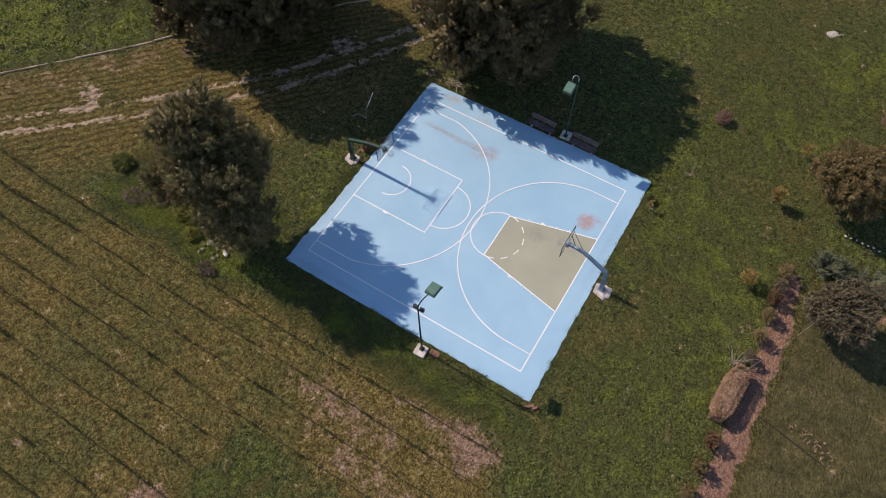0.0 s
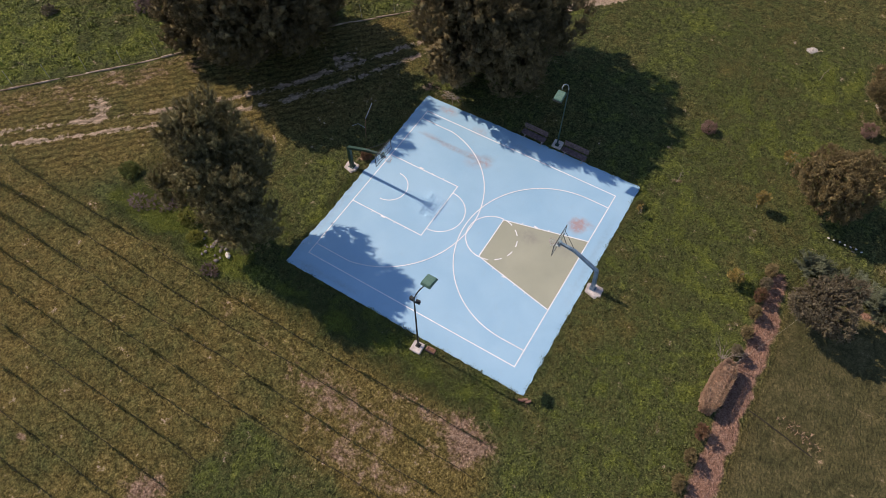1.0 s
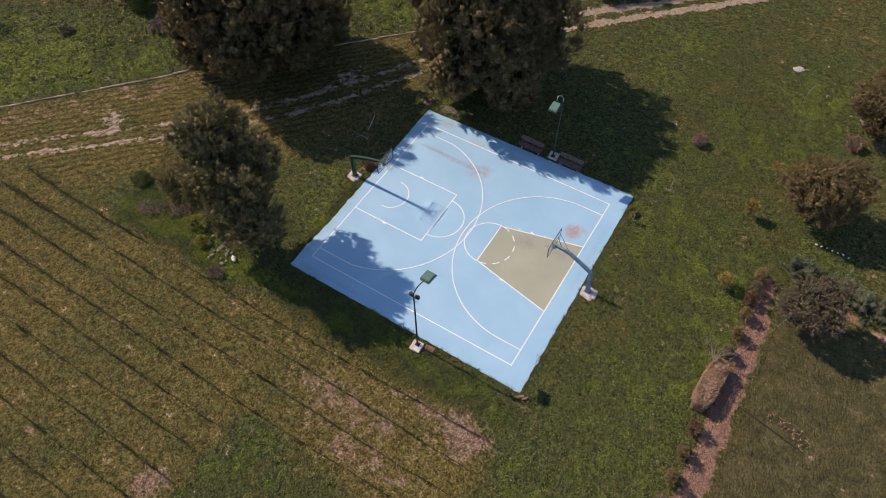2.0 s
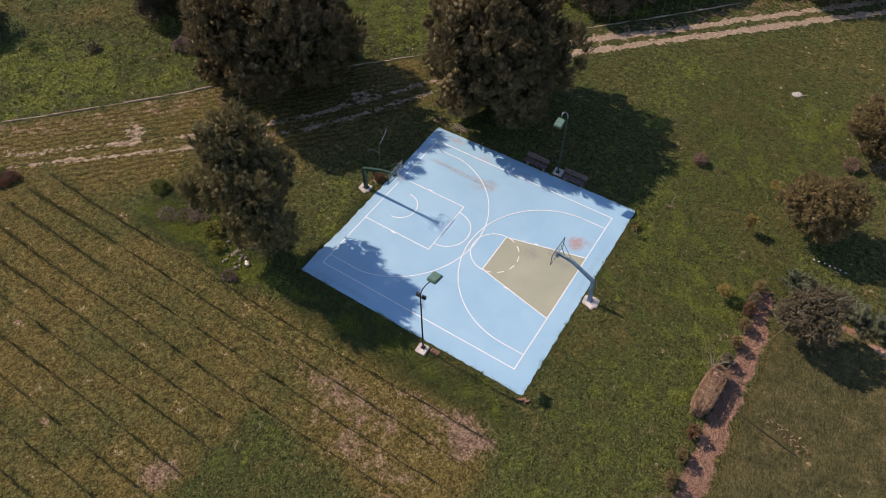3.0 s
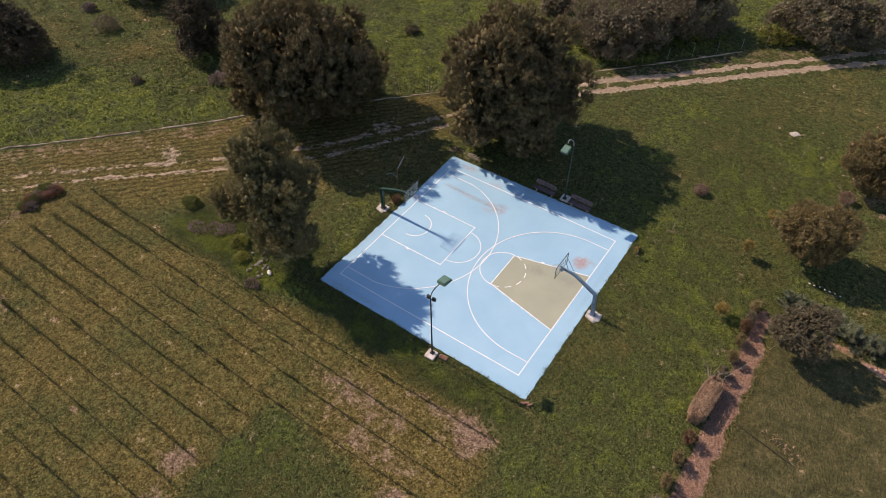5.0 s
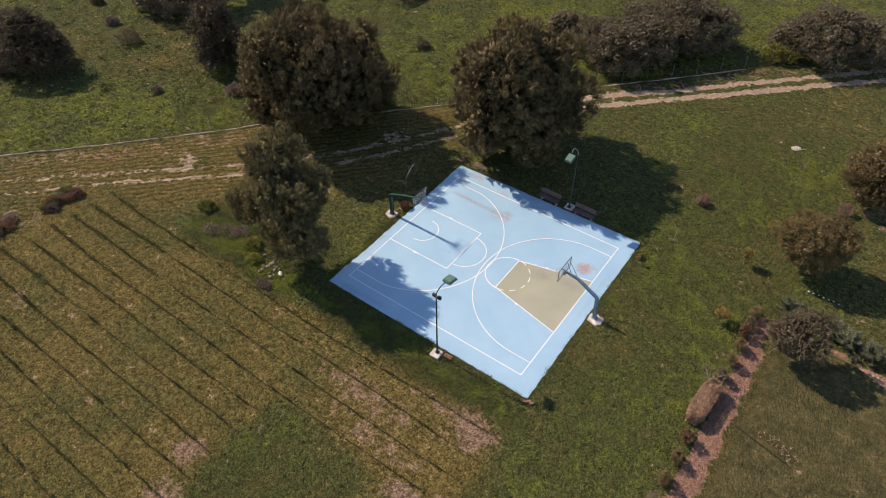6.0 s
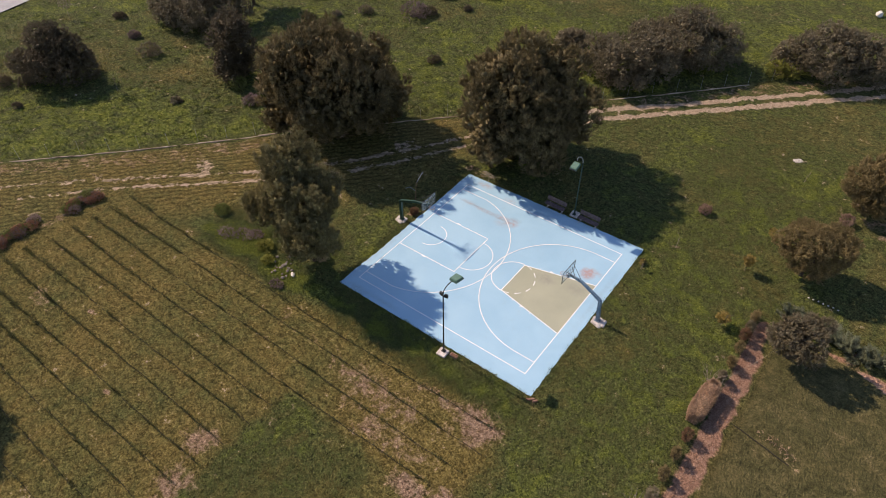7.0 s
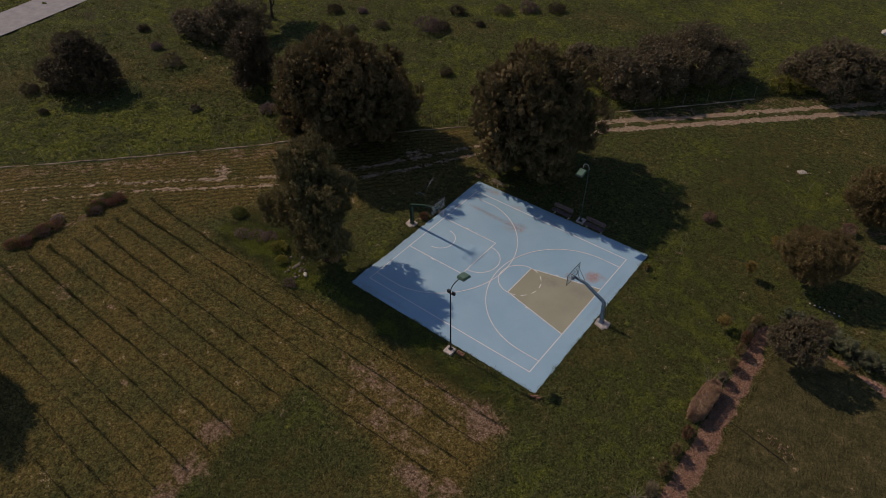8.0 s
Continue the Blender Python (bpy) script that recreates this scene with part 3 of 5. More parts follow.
def seg_dist(px, py, line):
    best = np.full(px.shape, 1e9)
    for (x0, y0), (x1, y1) in zip(line, line[1:]):
        dx, dy = x1 - x0, y1 - y0
        t = np.clip(((px - x0) * dx + (py - y0) * dy) / (dx * dx + dy * dy), 0, 1)
        best = np.minimum(best, np.hypot(px - x0 - t * dx, py - y0 - t * dy))
    return best


def blob(px, py, x, y, rx, ry):
    return np.clip(1.35 - np.hypot((px - x) / rx, (py - y) / ry), 0, 1)


def sstep(a, lo, hi):
    t = np.clip((a - lo) / (hi - lo), 0, 1)
    return t * t * (3 - 2 * t)


def kerb_side(px, py):
    """Metres to the court's side of the kerb line (minus: beyond it)."""
    ky = np.interp(px, [p[0] for p in KERB_LINE], [p[1] for p in KERB_LINE])
    return (ky - py) * 0.68


def zones(px, py):
    """Dryness, bare soil, wheel ruts and bark mulch at places of the plan."""
    side = kerb_side(px, py)
    rowtop = -11.9 + 0 * px
    field = sstep(rowtop - py, -0.9, 0.6) * sstep(px, -36.5, -34.0) * (1 - sstep(px, 8.3, 10.0))
    green = sstep(px, -4.9, -3.9) * sstep(-18.4 - py, -0.4, 0.5)
    field = field * (1 - green)
    verge = sstep(side, 0.0, 0.8) * (1 - sstep(side, 9.0, 15.0)) * (1 - sstep(px, -16, -6))
    dry = 0.14 + 0.50 * field + 0.62 * verge * (1 - field)
    dry = dry - 0.30 * green
    weeds = np.maximum(blob(px, py, -19.0, -10.4, 5.0, 2.0), blob(px, py, -12.5, -11.0, 4.0, 1.6))
    for x, y, rx, ry in ((0.2, -10.2, 1.3, 0.7), (2.6, -10.3, 1.5, 0.7), (5.6, -10.3, 1.7, 0.8), (-3.5, -10.4, 1.6, 0.8), (-6.8, -10.6, 1.5, 0.9), (8.3, -10.4, 1.2, 0.9)):
        weeds = np.maximum(weeds, 0.9 * blob(px, py, x, y, rx, ry))
    dry = dry + 0.20 * sstep(px, -9, -6) * (1 - sstep(px, 8.5, 11)) * sstep(-py, 9.2, 10.2)
    dry = dry - 0.55 * np.clip(weeds, 0, 1)
    dry = dry + 0.5 * np.clip(1 - np.abs(px - 20.9 - 0.25 * np.sin(py * 1.3)) / 0.7, 0, 1) * sstep(7.5 - py, 0, 1)
    dry = dry + 0.10 * sstep(px, 20.6, 21.2) * sstep(7 - py, 0, 1)
    dry = dry - 0.20 * np.clip(1.2 - np.maximum(np.abs(px), np.abs(py + 1.5)) / 11.5, 0, 0.6)
    dry = dry + 0.36 * sstep(-side, 10, 15) * (1 - 0.6 * sstep(-side, 22, 30)) * (1 - 0.8 * sstep(px, -44, -34)) - 0.34 * sstep(-side, 0, 1)
    dry = dry + 0.04 * sstep(px, 8, 16) * sstep(py, 12, 24)
    dry = dry - 0.16 * sstep(px, 8, 12) * (1 - sstep(px, 18.4, 19.2)) * (1 - sstep(py, 14, 24))
    dry = dry + 0.40 * sstep(px, -3, 4) * sstep(-py, 12, 13) * (1 - sstep(px, 8, 10))
    dry = dry + 0.34 * blob(px, py, -31, 36, 8, 4.5) + 0.25 * blob(px, py, -43, 4, 6, 5) - 0.45 * blob(px, py, -20.5, 38, 5, 2.6)
    dry = dry + 0.34 * blob(px, py, -12, 51, 12, 5) - 0.20 * blob(px, py, 11, 24, 9, 8)
    bare = np.zeros(px.shape)
    for x, y, rx, ry, s in ((-6.3, -24.4, 1.5, 1.3, 0.8), (-5.2, -27.2, 1.6, 1.6, 0.8), (-4.6, -29.6, 1.4, 1.5, 0.7), (0.4, -14.7, 5.5, 1.8, 0.56), (3.0, -16.9, 5.5, 1.5, 0.52), (4.5, -12.7, 4.0, 0.9, 0.46), (-8, -14.0, 6, 1.2, 0.30), (7.5, -12.9, 2.2, 1.9, 0.85), (6.6, -18.8, 2.1, 1.0, 0.85), (8.6, -18.0, 1.0, 1.2, 0.6),
                           (-14.5, -26.0, 0.42, 0.36, 1.0), (-30.4, -19.9, 0.4, 0.35, 0.9), (-26.0, -24.0, 2.4, 0.9, 0.55), (-32.5, -25.5, 2.5, 1.2, 0.5), (-22, -22.5, 0.6, 0.4, 0.7), (25.5, 25.0, 3.0, 3.6, 0.75), (19.0, 27.0, 0.5, 0.5, 0.6),
                           (10.9, 10.9, 0.5, 0.45, 0.65), (-8.4, 9.8, 2.6, 0.8, 0.5), (-9.6, 1.2, 0.8, 1.0, 0.7), (24.2, -3.4, 1.6, 0.5, 0.5), (26.3, -4.3, 1.2, 0.5, 0.45), (-34.4, -18.4, 0.8, 4.0, 0.6), (9.6, -9.1, 0.5, 0.4, 0.6), (-16.7, 9.0, 2.0, 1.4, 0.5)):
        bare = np.maximum(bare, s * blob(px, py, x, y, rx, ry))
    bare = np.maximum(bare, 0.44 * sstep(side, 0.0, 0.5) * (1 - sstep(side, 1.6, 4.5)) * sstep(px, -60, -44) * (1 - sstep(px, -25, -17)))
    bare = np.maximum(bare, 0.44 * sstep(side, 0.0, 0.5) * (1 - sstep(side, 1.6, 3.0)) * sstep(px, -9, -5))
    rut = np.zeros(px.shape)
    for line in RUTS:
        d = seg_dist(px, py, line)
        rut = np.maximum(rut, np.clip(1.0 - d / np.where(px > -6, 0.72, 0.5), 0, 1))
    rut = rut * np.where(px < -30, 0.92 - 0.02 * np.clip(-30 - px, 0, 20), 1.0) * np.where(px > -6, 1.5, 1.0)
    rut = np.maximum(rut, 0.95 * blob(px, py, -29.9, -5.2, 1.5, 1.15))
    rut = np.maximum(rut, 1.0 * blob(px, py, -16.8, 8.8, 0.9, 1.3))
    rut = np.maximum(rut, 0.85 * blob(px, py, 16.0, 29.5, 0.6, 0.5))
    bark = np.minimum(np.minimum(px - 19.05 - 0.05 * np.sin(py * 1.9), 20.62 - 0.6 * sstep(py, 2.0, 8.0) - px + 0.1 * np.sin(py * 2.3)) / 0.8, (7.4 - py) / 0.8)
    d2 = seg_dist(px, py, [(22.8, 7.3), (25.3, 6.9), (27.6, 6.35), (30.0, 5.5), (34, 3.8)])
    bark = np.maximum(bark, (0.16 + 0.06 * np.clip(px - 22.8, 0, 5) - d2) / 0.8)
    return dry, bare, rut, np.clip(bark, -1, 1)


def relief(px, py):
    """Gentle unevenness of the ground, none near the court."""
    away = sstep(np.maximum(np.abs(px), np.abs(py)), 10.0, 14.0)
    rough = sstep(-kerb_side(px, py), 0.6, 2.5)
    hump = np.sin(1.9 * px + 1.7 * np.sin(0.9 * py + 0.3 * px)) * np.sin(2.3 * py + 1.9 * np.sin(1.1 * px)) + 0.6 * np.sin(3.7 * px + 2.0 * np.sin(1.7 * py)) * np.sin(3.1 * py - 1.2 * px)
    return 0.07 * rough * hump + away * (0.05 * np.sin(px * 0.9 + 1.3 * np.sin(py * 0.4)) * np.sin(py * 0.7 + 0.5) + 0.03 * np.sin(px * 2.1 + py * 1.3)) - 0.05


# ---- ground ----
def graded(lo, a, c, hi, step):
    inner = np.arange(a, c + step / 2, step)
    left = [a - step * 2.0]
    while left[-1] > lo:
        left.append(left[-1] - max(step, 0.09 * (a - left[-1])) - 0.3)
    right = [c + step * 2.0]
    while right[-1] < hi:
        right.append(right[-1] + max(step, 0.09 * (right[-1] - c)) + 0.3)
    return np.concatenate([np.array(left[::-1]), inner, np.array(right)])


gx, gy = graded(-2500, -50, 31, 2500, 0.5), graded(-2500, -38, 50, 2500, 0.5)
GX, GY = np.meshgrid(gx, gy, indexing="ij")
gz = relief(GX, GY)
me = bpy.data.meshes.new("ground")
nx, ny = len(gx), len(gy)
me.vertices.add(nx * ny)
me.vertices.foreach_set("co", np.stack([GX, GY, gz], -1).astype(np.float32).ravel())
ids = np.arange(nx * ny).reshape(nx, ny)
quads = np.stack([ids[:-1, :-1], ids[1:, :-1], ids[1:, 1:], ids[:-1, 1:]], -1).reshape(-1, 4)
me.loops.add(quads.size)
me.loops.foreach_set("vertex_index", quads.ravel().astype(np.int32))
me.polygons.add(len(quads))
me.polygons.foreach_set("loop_start", np.arange(0, quads.size, 4, dtype=np.int32))
me.update(calc_edges=True)
me.materials.append(GROUND)
me.shade_smooth()
for key, values in zip(("dry", "bare", "rut", "bark"), zones(GX.ravel(), GY.ravel())):
    me.attributes.new(key, "FLOAT", "POINT").data.foreach_set("value", values.astype(np.float32))
side = kerb_side(GX.ravel(), GY.ravel())
mow = sstep(side, 0.3, 1.0) * (1 - sstep(side, 9, 12)) * (1 - sstep(GX.ravel(), -17, -10)) * (1 - sstep(-12.2 - GY.ravel(), -0.5, 0.5) * sstep(GX.ravel(), -35, -33))
me.attributes.new("mow", "FLOAT", "POINT").data.foreach_set("value", (0.8 * mow).astype(np.float32))
short = sstep(GX.ravel(), 20.4, 21.2) * sstep(7.4 - GY.ravel(), 0, 1)
me.attributes.new("short", "FLOAT", "POINT").data.foreach_set("value", short.astype(np.float32))
tagged(new("ground", me), "rough grassland with dry mown strips, bare soil and wheel ruts", "ground", kind="structure")

# ---- court ----
court = thing("court_slab", "light blue painted basketball court slab with ragged edges", "court", kind="structure")


def court_mesh():
    """The slab: a fine grid with an uneven outline, its wash-in stains kept as an attribute."""
    bm = bmesh.new()
    N = 90
    jag = [[0.05 * noise.noise(Vector((i * 0.45, s * 9.1, 0))) + 0.03 * noise.noise(Vector((i * 1.7, s * 5.3, 2))) for i in range(N + 1)] for s in range(4)]
    jag[3] = [j * 2.6 - 0.10 * math.sin(math.pi * i / N) for i, j in enumerate(jag[3])]
    jag[2] = [j * 1.5 for j in jag[2]]
    jag[0], jag[1] = [j * 1.5 for j in jag[0]], [j * 1.8 for j in jag[1]]
    grid = []
    for i in range(N + 1):
        u = i / N
        row = []
        for j in range(N + 1):
            v = j / N
            x = (SLAB[0][0] * (1 - u) + SLAB[1][0] * u) * (1 - v) + (SLAB[3][0] * (1 - u) + SLAB[2][0] * u) * v
            y = (SLAB[0][1] * (1 - u) + SLAB[1][1] * u) * (1 - v) + (SLAB[3][1] * (1 - u) + SLAB[2][1] * u) * v
            if j == 0:
                y -= jag[0][i]
            if j == N:
                y += jag[2][i]
            if i == 0:
                x -= jag[3][j]
            if i == N:
                x += jag[1][j]
            row.append(bm.verts.new((x, y, 0.0)))
        grid.append(row)
    for i in range(N):
        for j in range(N):
            bm.faces.new((grid[i][j], grid[i + 1][j], grid[i + 1][j + 1], grid[i][j + 1]))
    edge = [grid[i][0] for i in range(N)] + [grid[N][j] for j in range(N)] + [grid[i][N] for i in range(N, 0, -1)] + [grid[0][j] for j in range(N, 0, -1)]
    low = [bm.verts.new((v.co.x, v.co.y, -0.14)) for v in edge]
    for i in range(len(edge)):
        k = (i + 1) % len(edge)
        bm.faces.new((edge[i], low[i], low[k], edge[k]))
    me = bpy.data.meshes.new("slab_surface")
    bm.to_mesh(me)
    bm.free()
    co = np.array([v.co[:2] for v in me.vertices])
    px, py = co[:, 0], co[:, 1]
    stain = np.zeros(len(co))
    for x, y, rx, ry, s in ((6.55, 3.85, 0.55, 0.62, 2.0), (7.1, 4.2, 0.5, 0.3, 0.7), (-1.7, 5.3, 0.6, 0.5, 1.0), (-2.6, 5.35, 0.9, 0.3, 0.8), (-4.4, 5.3, 1.3, 0.22, 0.7), (-6.2, 5.4, 1.0, 0.2, 0.6), (-6.5, 8.3, 0.8, 0.35, 0.8), (-3.4, 7.7, 0.6, 0.4, 0.5), (-2.4, 4.7, 0.7, 0.3, 0.4)):
        stain = np.maximum(stain, s * blob(px, py, x, y, rx, ry))
    me.attributes.new("stain", "FLOAT", "POINT").data.foreach_set("value", stain.astype(np.float32))
    soot = np.zeros(px.shape)
    for x, y, rx, ry, k in ((-5.6, 5.35, 1.4, 0.12, 0.9), (-4.0, 5.3, 1.6, 0.10, 1.0), (-2.6, 5.2, 0.9, 0.12, 0.8), (-1.6, 5.8, 0.5, 0.3, 0.5), (-7.0, -8.4, 1.2, 0.25, 0.7), (-4.6, -8.3, 1.5, 0.15, 0.6), (0.2, 7.9, 1.6, 0.2, 0.4), (8.5, 2.0, 0.2, 4.0, 0.35), (-8.5, -4.0, 0.25, 4.0, 0.4)):
        soot = np.maximum(soot, k * blob(px, py, x, y, rx, ry))
    me.attributes.new("soot", "FLOAT", "POINT").data.foreach_set("value", soot.astype(np.float32))
    me.materials.append(BLUE)
    return me


put("slab_surface", court_mesh(), court)
XL, XR, YW, LW, Z1 = -7.93, 7.78, 7.5, 0.07, 0.004
h = LW / 2
part("sideline", ribbon([(XL, -YW + h), (XR, -YW + h)], LW, Z1), WHITE, court)
part("sideline", ribbon([(XL, YW - h), (XR, YW - h)], LW, Z1), WHITE, court)
part("baseline", ribbon([(XL + h, -YW + LW), (XL + h, YW - LW)], LW, Z1), WHITE, court)
part("baseline", ribbon([(XR - h, -YW + LW), (XR - h, YW - LW)], LW, Z1), WHITE, court)

# olive key, a trapezoid with a dashed half circle
FT = 2.0
bm = bmesh.new()
nk = 24
for i in range(nk):
    for k in range(nk):
        cs = [(FT + (XR - LW - FT) * u, (2 * v - 1) * (1.72 + (2.95 - 1.72) * u)) for u, v in ((i / nk, k / nk), ((i + 1) / nk, k / nk), ((i + 1) / nk, (k + 1) / nk), (i / nk, (k + 1) / nk))]
        bm.faces.new([bm.verts.new((x, y - 0.1 * (1 - (x - FT) / 5.8), 0.0035)) for x, y in cs])
bmesh.ops.remove_doubles(bm, verts=bm.verts[:], dist=1e-4)
ob = part("key_paint", bm, OLIVE, court, "olive green painted trapezoid key, dusty and stained")
co = np.array([v.co[:2] for v in ob.data.vertices])
ob.data.attributes.new("soot", "FLOAT", "POINT").data.foreach_set("value", (0.75 * np.maximum(blob(co[:, 0], co[:, 1], 4.2, 1.3, 0.8, 0.55), 0.7 * blob(co[:, 0], co[:, 1], 6.6, 1.7, 0.8, 0.6))).astype(np.float32))
part("free_throw_line", ribbon([(FT, -1.84), (FT, 1.62)], LW, 0.006), WHITE, court)
part("lane_line", ribbon([(FT, 1.6), (XR - LW, 3.0)], LW, 0.006), WHITE, court)
part("lane_line", ribbon([(FT, -1.82), (XR - LW, -3.0)], LW, 0.006), WHITE, court)
part("free_throw_arc", ribbon(arc(FT, -0.1, 1.75, 90, 270), LW, 0.008), WHITE, court)
for i in range(6):
    a = -84 + i * 30
    part("arc_dash", ribbon(arc(FT, -0.1, 1.75, a, a + 16, 6), LW, 0.008), WHITE, court)
for s in (1, -1):
    for u, wd in ((0.32, 0.05), (0.47, 0.05), (0.62, 0.28), (0.78, 0.05)):
        x, y = XR - 5.8 * u, s * (3.0 - 1.28 * u) - 0.1 * u
        part("lane_mark", ribbon([(x - wd / 2, y + s * 0.10), (x + wd / 2, y + s * (0.10 - 0.22 * wd))], 0.11, 0.008), WHITE, court)

# rectangular key
QF = -2.15
for s in (1, -1):
    part("lane_line", ribbon([(XL + LW, s * 2.42), (QF, s * 2.42)], LW, 0.006), WHITE, court)
    for x, wd in ((XL + 1.75, 0.05), (XL + 2.65, 0.32), (XL + 3.6, 0.05), (XL + 4.5, 0.05)):
        part("lane_mark", ribbon([(x - wd / 2, s * 2.505), (x + wd / 2, s * 2.505)], 0.10, 0.006), WHITE, court)
part("free_throw_line", ribbon([(QF - h, -2.45), (QF - h, 2.45)], LW, 0.008), WHITE, court)
part("free_throw_arc", ribbon(arc(QF, 0, 1.75, -90, 90), LW, 0.006), WHITE, court)
part("no_charge_arc", ribbon(arc(XL + 1.575, 0, 1.28, -90, 90), LW, 0.006), WHITE, court)

# three-point lines
R3 = 6.72
dy = 6.62
ang = math.degrees(math.asin(dy / R3))
part("three_point_line", ribbon([(XL + LW, -dy)] + arc(XL + 1.575, 0, R3, -ang, ang, 72) + [(XL + LW, dy)], LW, 0.010), WHITE, court)
R4, dy4 = 6.25, 6.25
part("three_point_line", ribbon([(XR - LW, dy4)] + arc(XR - 1.575, 0, R4, 90, 270, 72) + [(XR - LW, -dy4)], LW, 0.012), WHITE, court)

# ---- hoops ----


def hoop(name, label, base, pts, board_x, sgn, steel, pad, board_label, frame_m, backed):
    """A steel post with a cranked arm, a framed clear board, a ring and net. Points run from foot to board."""
    ob = thing(name, label, "basketball hoop", (base[0], base[1], 0))
    o = Vector((base[0], base[1], 0))
    loc = [Vector(p) - o for p in pts]
    part("footing", join(box((pad[0], pad[1] * 0.8, 0.2), (pad[2], pad[3], -0.035), 0.05, (0, 0, 7)), box((pad[0] * 0.75, pad[1], 0.17), (pad[2] + 0.06, pad[3] - 0.04, -0.04), 0.05, (0, 0, -14))), CONCRETE, ob, "rough pale concrete footing")
    part("base_plate", box((0.42, 0.42, 0.03), (0, 0, 0.078), 0.004), steel, ob)
    for i in range(4):
        part("bolt", tube([(0.15 * (1 if i % 2 else -1), 0.15 * (1 if i > 1 else -1), 0.085), (0.15 * (1 if i % 2 else -1), 0.15 * (1 if i > 1 else -1), 0.145)], 0.02, 6), GALV, ob)
    part("post", beam([(loc[0].x, 0, 0.085), loc[1]], 0.26, 0.26, 0.9), steel, ob)
    part("arm", beam(loc[1:], 0.22, 0.22, 0.72), steel, ob)
    bx = board_x - base[0]
    board = put("backboard", mesh_of("backboard", *pyd(box((0.02, 1.76, 1.0), (bx, 0, 3.43), 0.002)), ACRYLIC), ob, board_label)
    board.visible_shadow = False
    for s in (-1, 1):
        part("frame_upright", box((0.045, 0.04, 1.06), (bx, s * 0.90, 3.43), 0.006), frame_m, board)
        part("frame_rail", box((0.045, 1.76, 0.04), (bx, 0, 3.43 + s * 0.51), 0.006), frame_m, board)
        part("brace", tube([(bx - sgn * 0.04, s * 0.34, 3.72), tuple(loc[-2].lerp(loc[-1], 0.62) + Vector((0, s * 0.08, 0.05)))], 0.022, 6), BLACK_STEEL, ob)
    f = bx + sgn * 0.02
    for s in (-1, 1):
        part("target_line", box((0.006, 0.05, 0.45), (f, s * 0.27, 3.30), 0), BLACK_STEEL, board)
        part("target_line", box((0.006, 0.49, 0.05), (f, 0, 3.30 + s * 0.2), 0), BLACK_STEEL, board)
    for s in (-1, 1) if backed else ():
        part("back_rail", box((0.03, 1.70, 0.025), (bx - sgn * 0.035, 0, 3.43 + s * 0.26), 0.005), BLACK_STEEL, board)
        part("back_upright", box((0.03, 0.025, 0.98), (bx - sgn * 0.035, s * 0.5, 3.43), 0.005), BLACK_STEEL, board)
    for s in (-1, 1):
        part("stay", tube([(bx - sgn * 0.03, s * 0.55, 3.90), tuple(loc[-2].lerp(loc[-1], 0.12) + Vector((0, s * 0.06, 0.1)))], 0.016, 6), BLACK_STEEL, ob)
    part("mount", box((0.16, 0.3, 0.34), (bx - sgn * 0.1, 0, 3.14), 0.01), steel, ob)
    rx = bx + sgn * 0.385
    ringbm = bmesh.new()
    rr = [[ringbm.verts.new((rx + (0.225 + 0.012 * math.cos(b2)) * math.cos(a2), (0.225 + 0.012 * math.cos(b2)) * math.sin(a2), 3.05 + 0.012 * math.sin(b2))) for b2 in (k * math.pi / 3 for k in range(6))] for a2 in (k * math.pi / 14 for k in range(28))]
    for i in range(28):
        for k in range(6):
            ringbm.faces.new((rr[i][k], rr[(i + 1) % 28][k], rr[(i + 1) % 28][(k + 1) % 6], rr[i][(k + 1) % 6]))
    ring = part("ring", ringbm, ORANGE, ob, "faded red steel ring", smooth=True)
    part("ring_bracket", box((0.16, 0.14, 0.03), (bx + sgn * 0.09, 0, 3.05), 0.005), ORANGE, ring)
    cords = []
    for i in range(12):
        for s in (-1, 1):
            path = [(rx + r * math.cos(a2), r * math.sin(a2), z) for r, z, a2 in ((0.225, 3.04, i * math.pi / 6), (0.19, 2.92, i * math.pi / 6 + s * 0.26), (0.15, 2.80, i * math.pi / 6 + s * 0.52), (0.13, 2.66, i * math.pi / 6 + s * 0.78))]
            cords.append(tube(path, 0.006, 4))
    part("net", join(*cords), NET, ring, "white cord net")
    return ob


hoop("basketball_hoop", "dark green steel basketball hoop with clear framed backboard", (-9.68, 0.02), [(-9.68, 0.02, 0), (-9.68, 0.02, 2.12), (-8.2, 0.02, 2.75), (-6.73, 0.02, 3.18)], -6.61, 1, GREEN_STEEL, (0.95, 0.85, -0.05, 0.0), "scratched clear acrylic backboard in a black frame", BLACK_STEEL, True)
hoop("basketball_hoop", "grey-blue steel basketball hoop with clear framed backboard", (9.5, -0.12), [(9.5, -0.12, 0), (9.36, -0.12, 2.15), (7.7, -0.12, 3.1), (6.70, -0.12, 3.22)], 6.58, -1, BLUE_STEEL, (1.05, 0.95, 0.12, -0.05), "clear acrylic backboard in a thin dark frame", BLACK_STEEL, False)

# ---- lamps ----


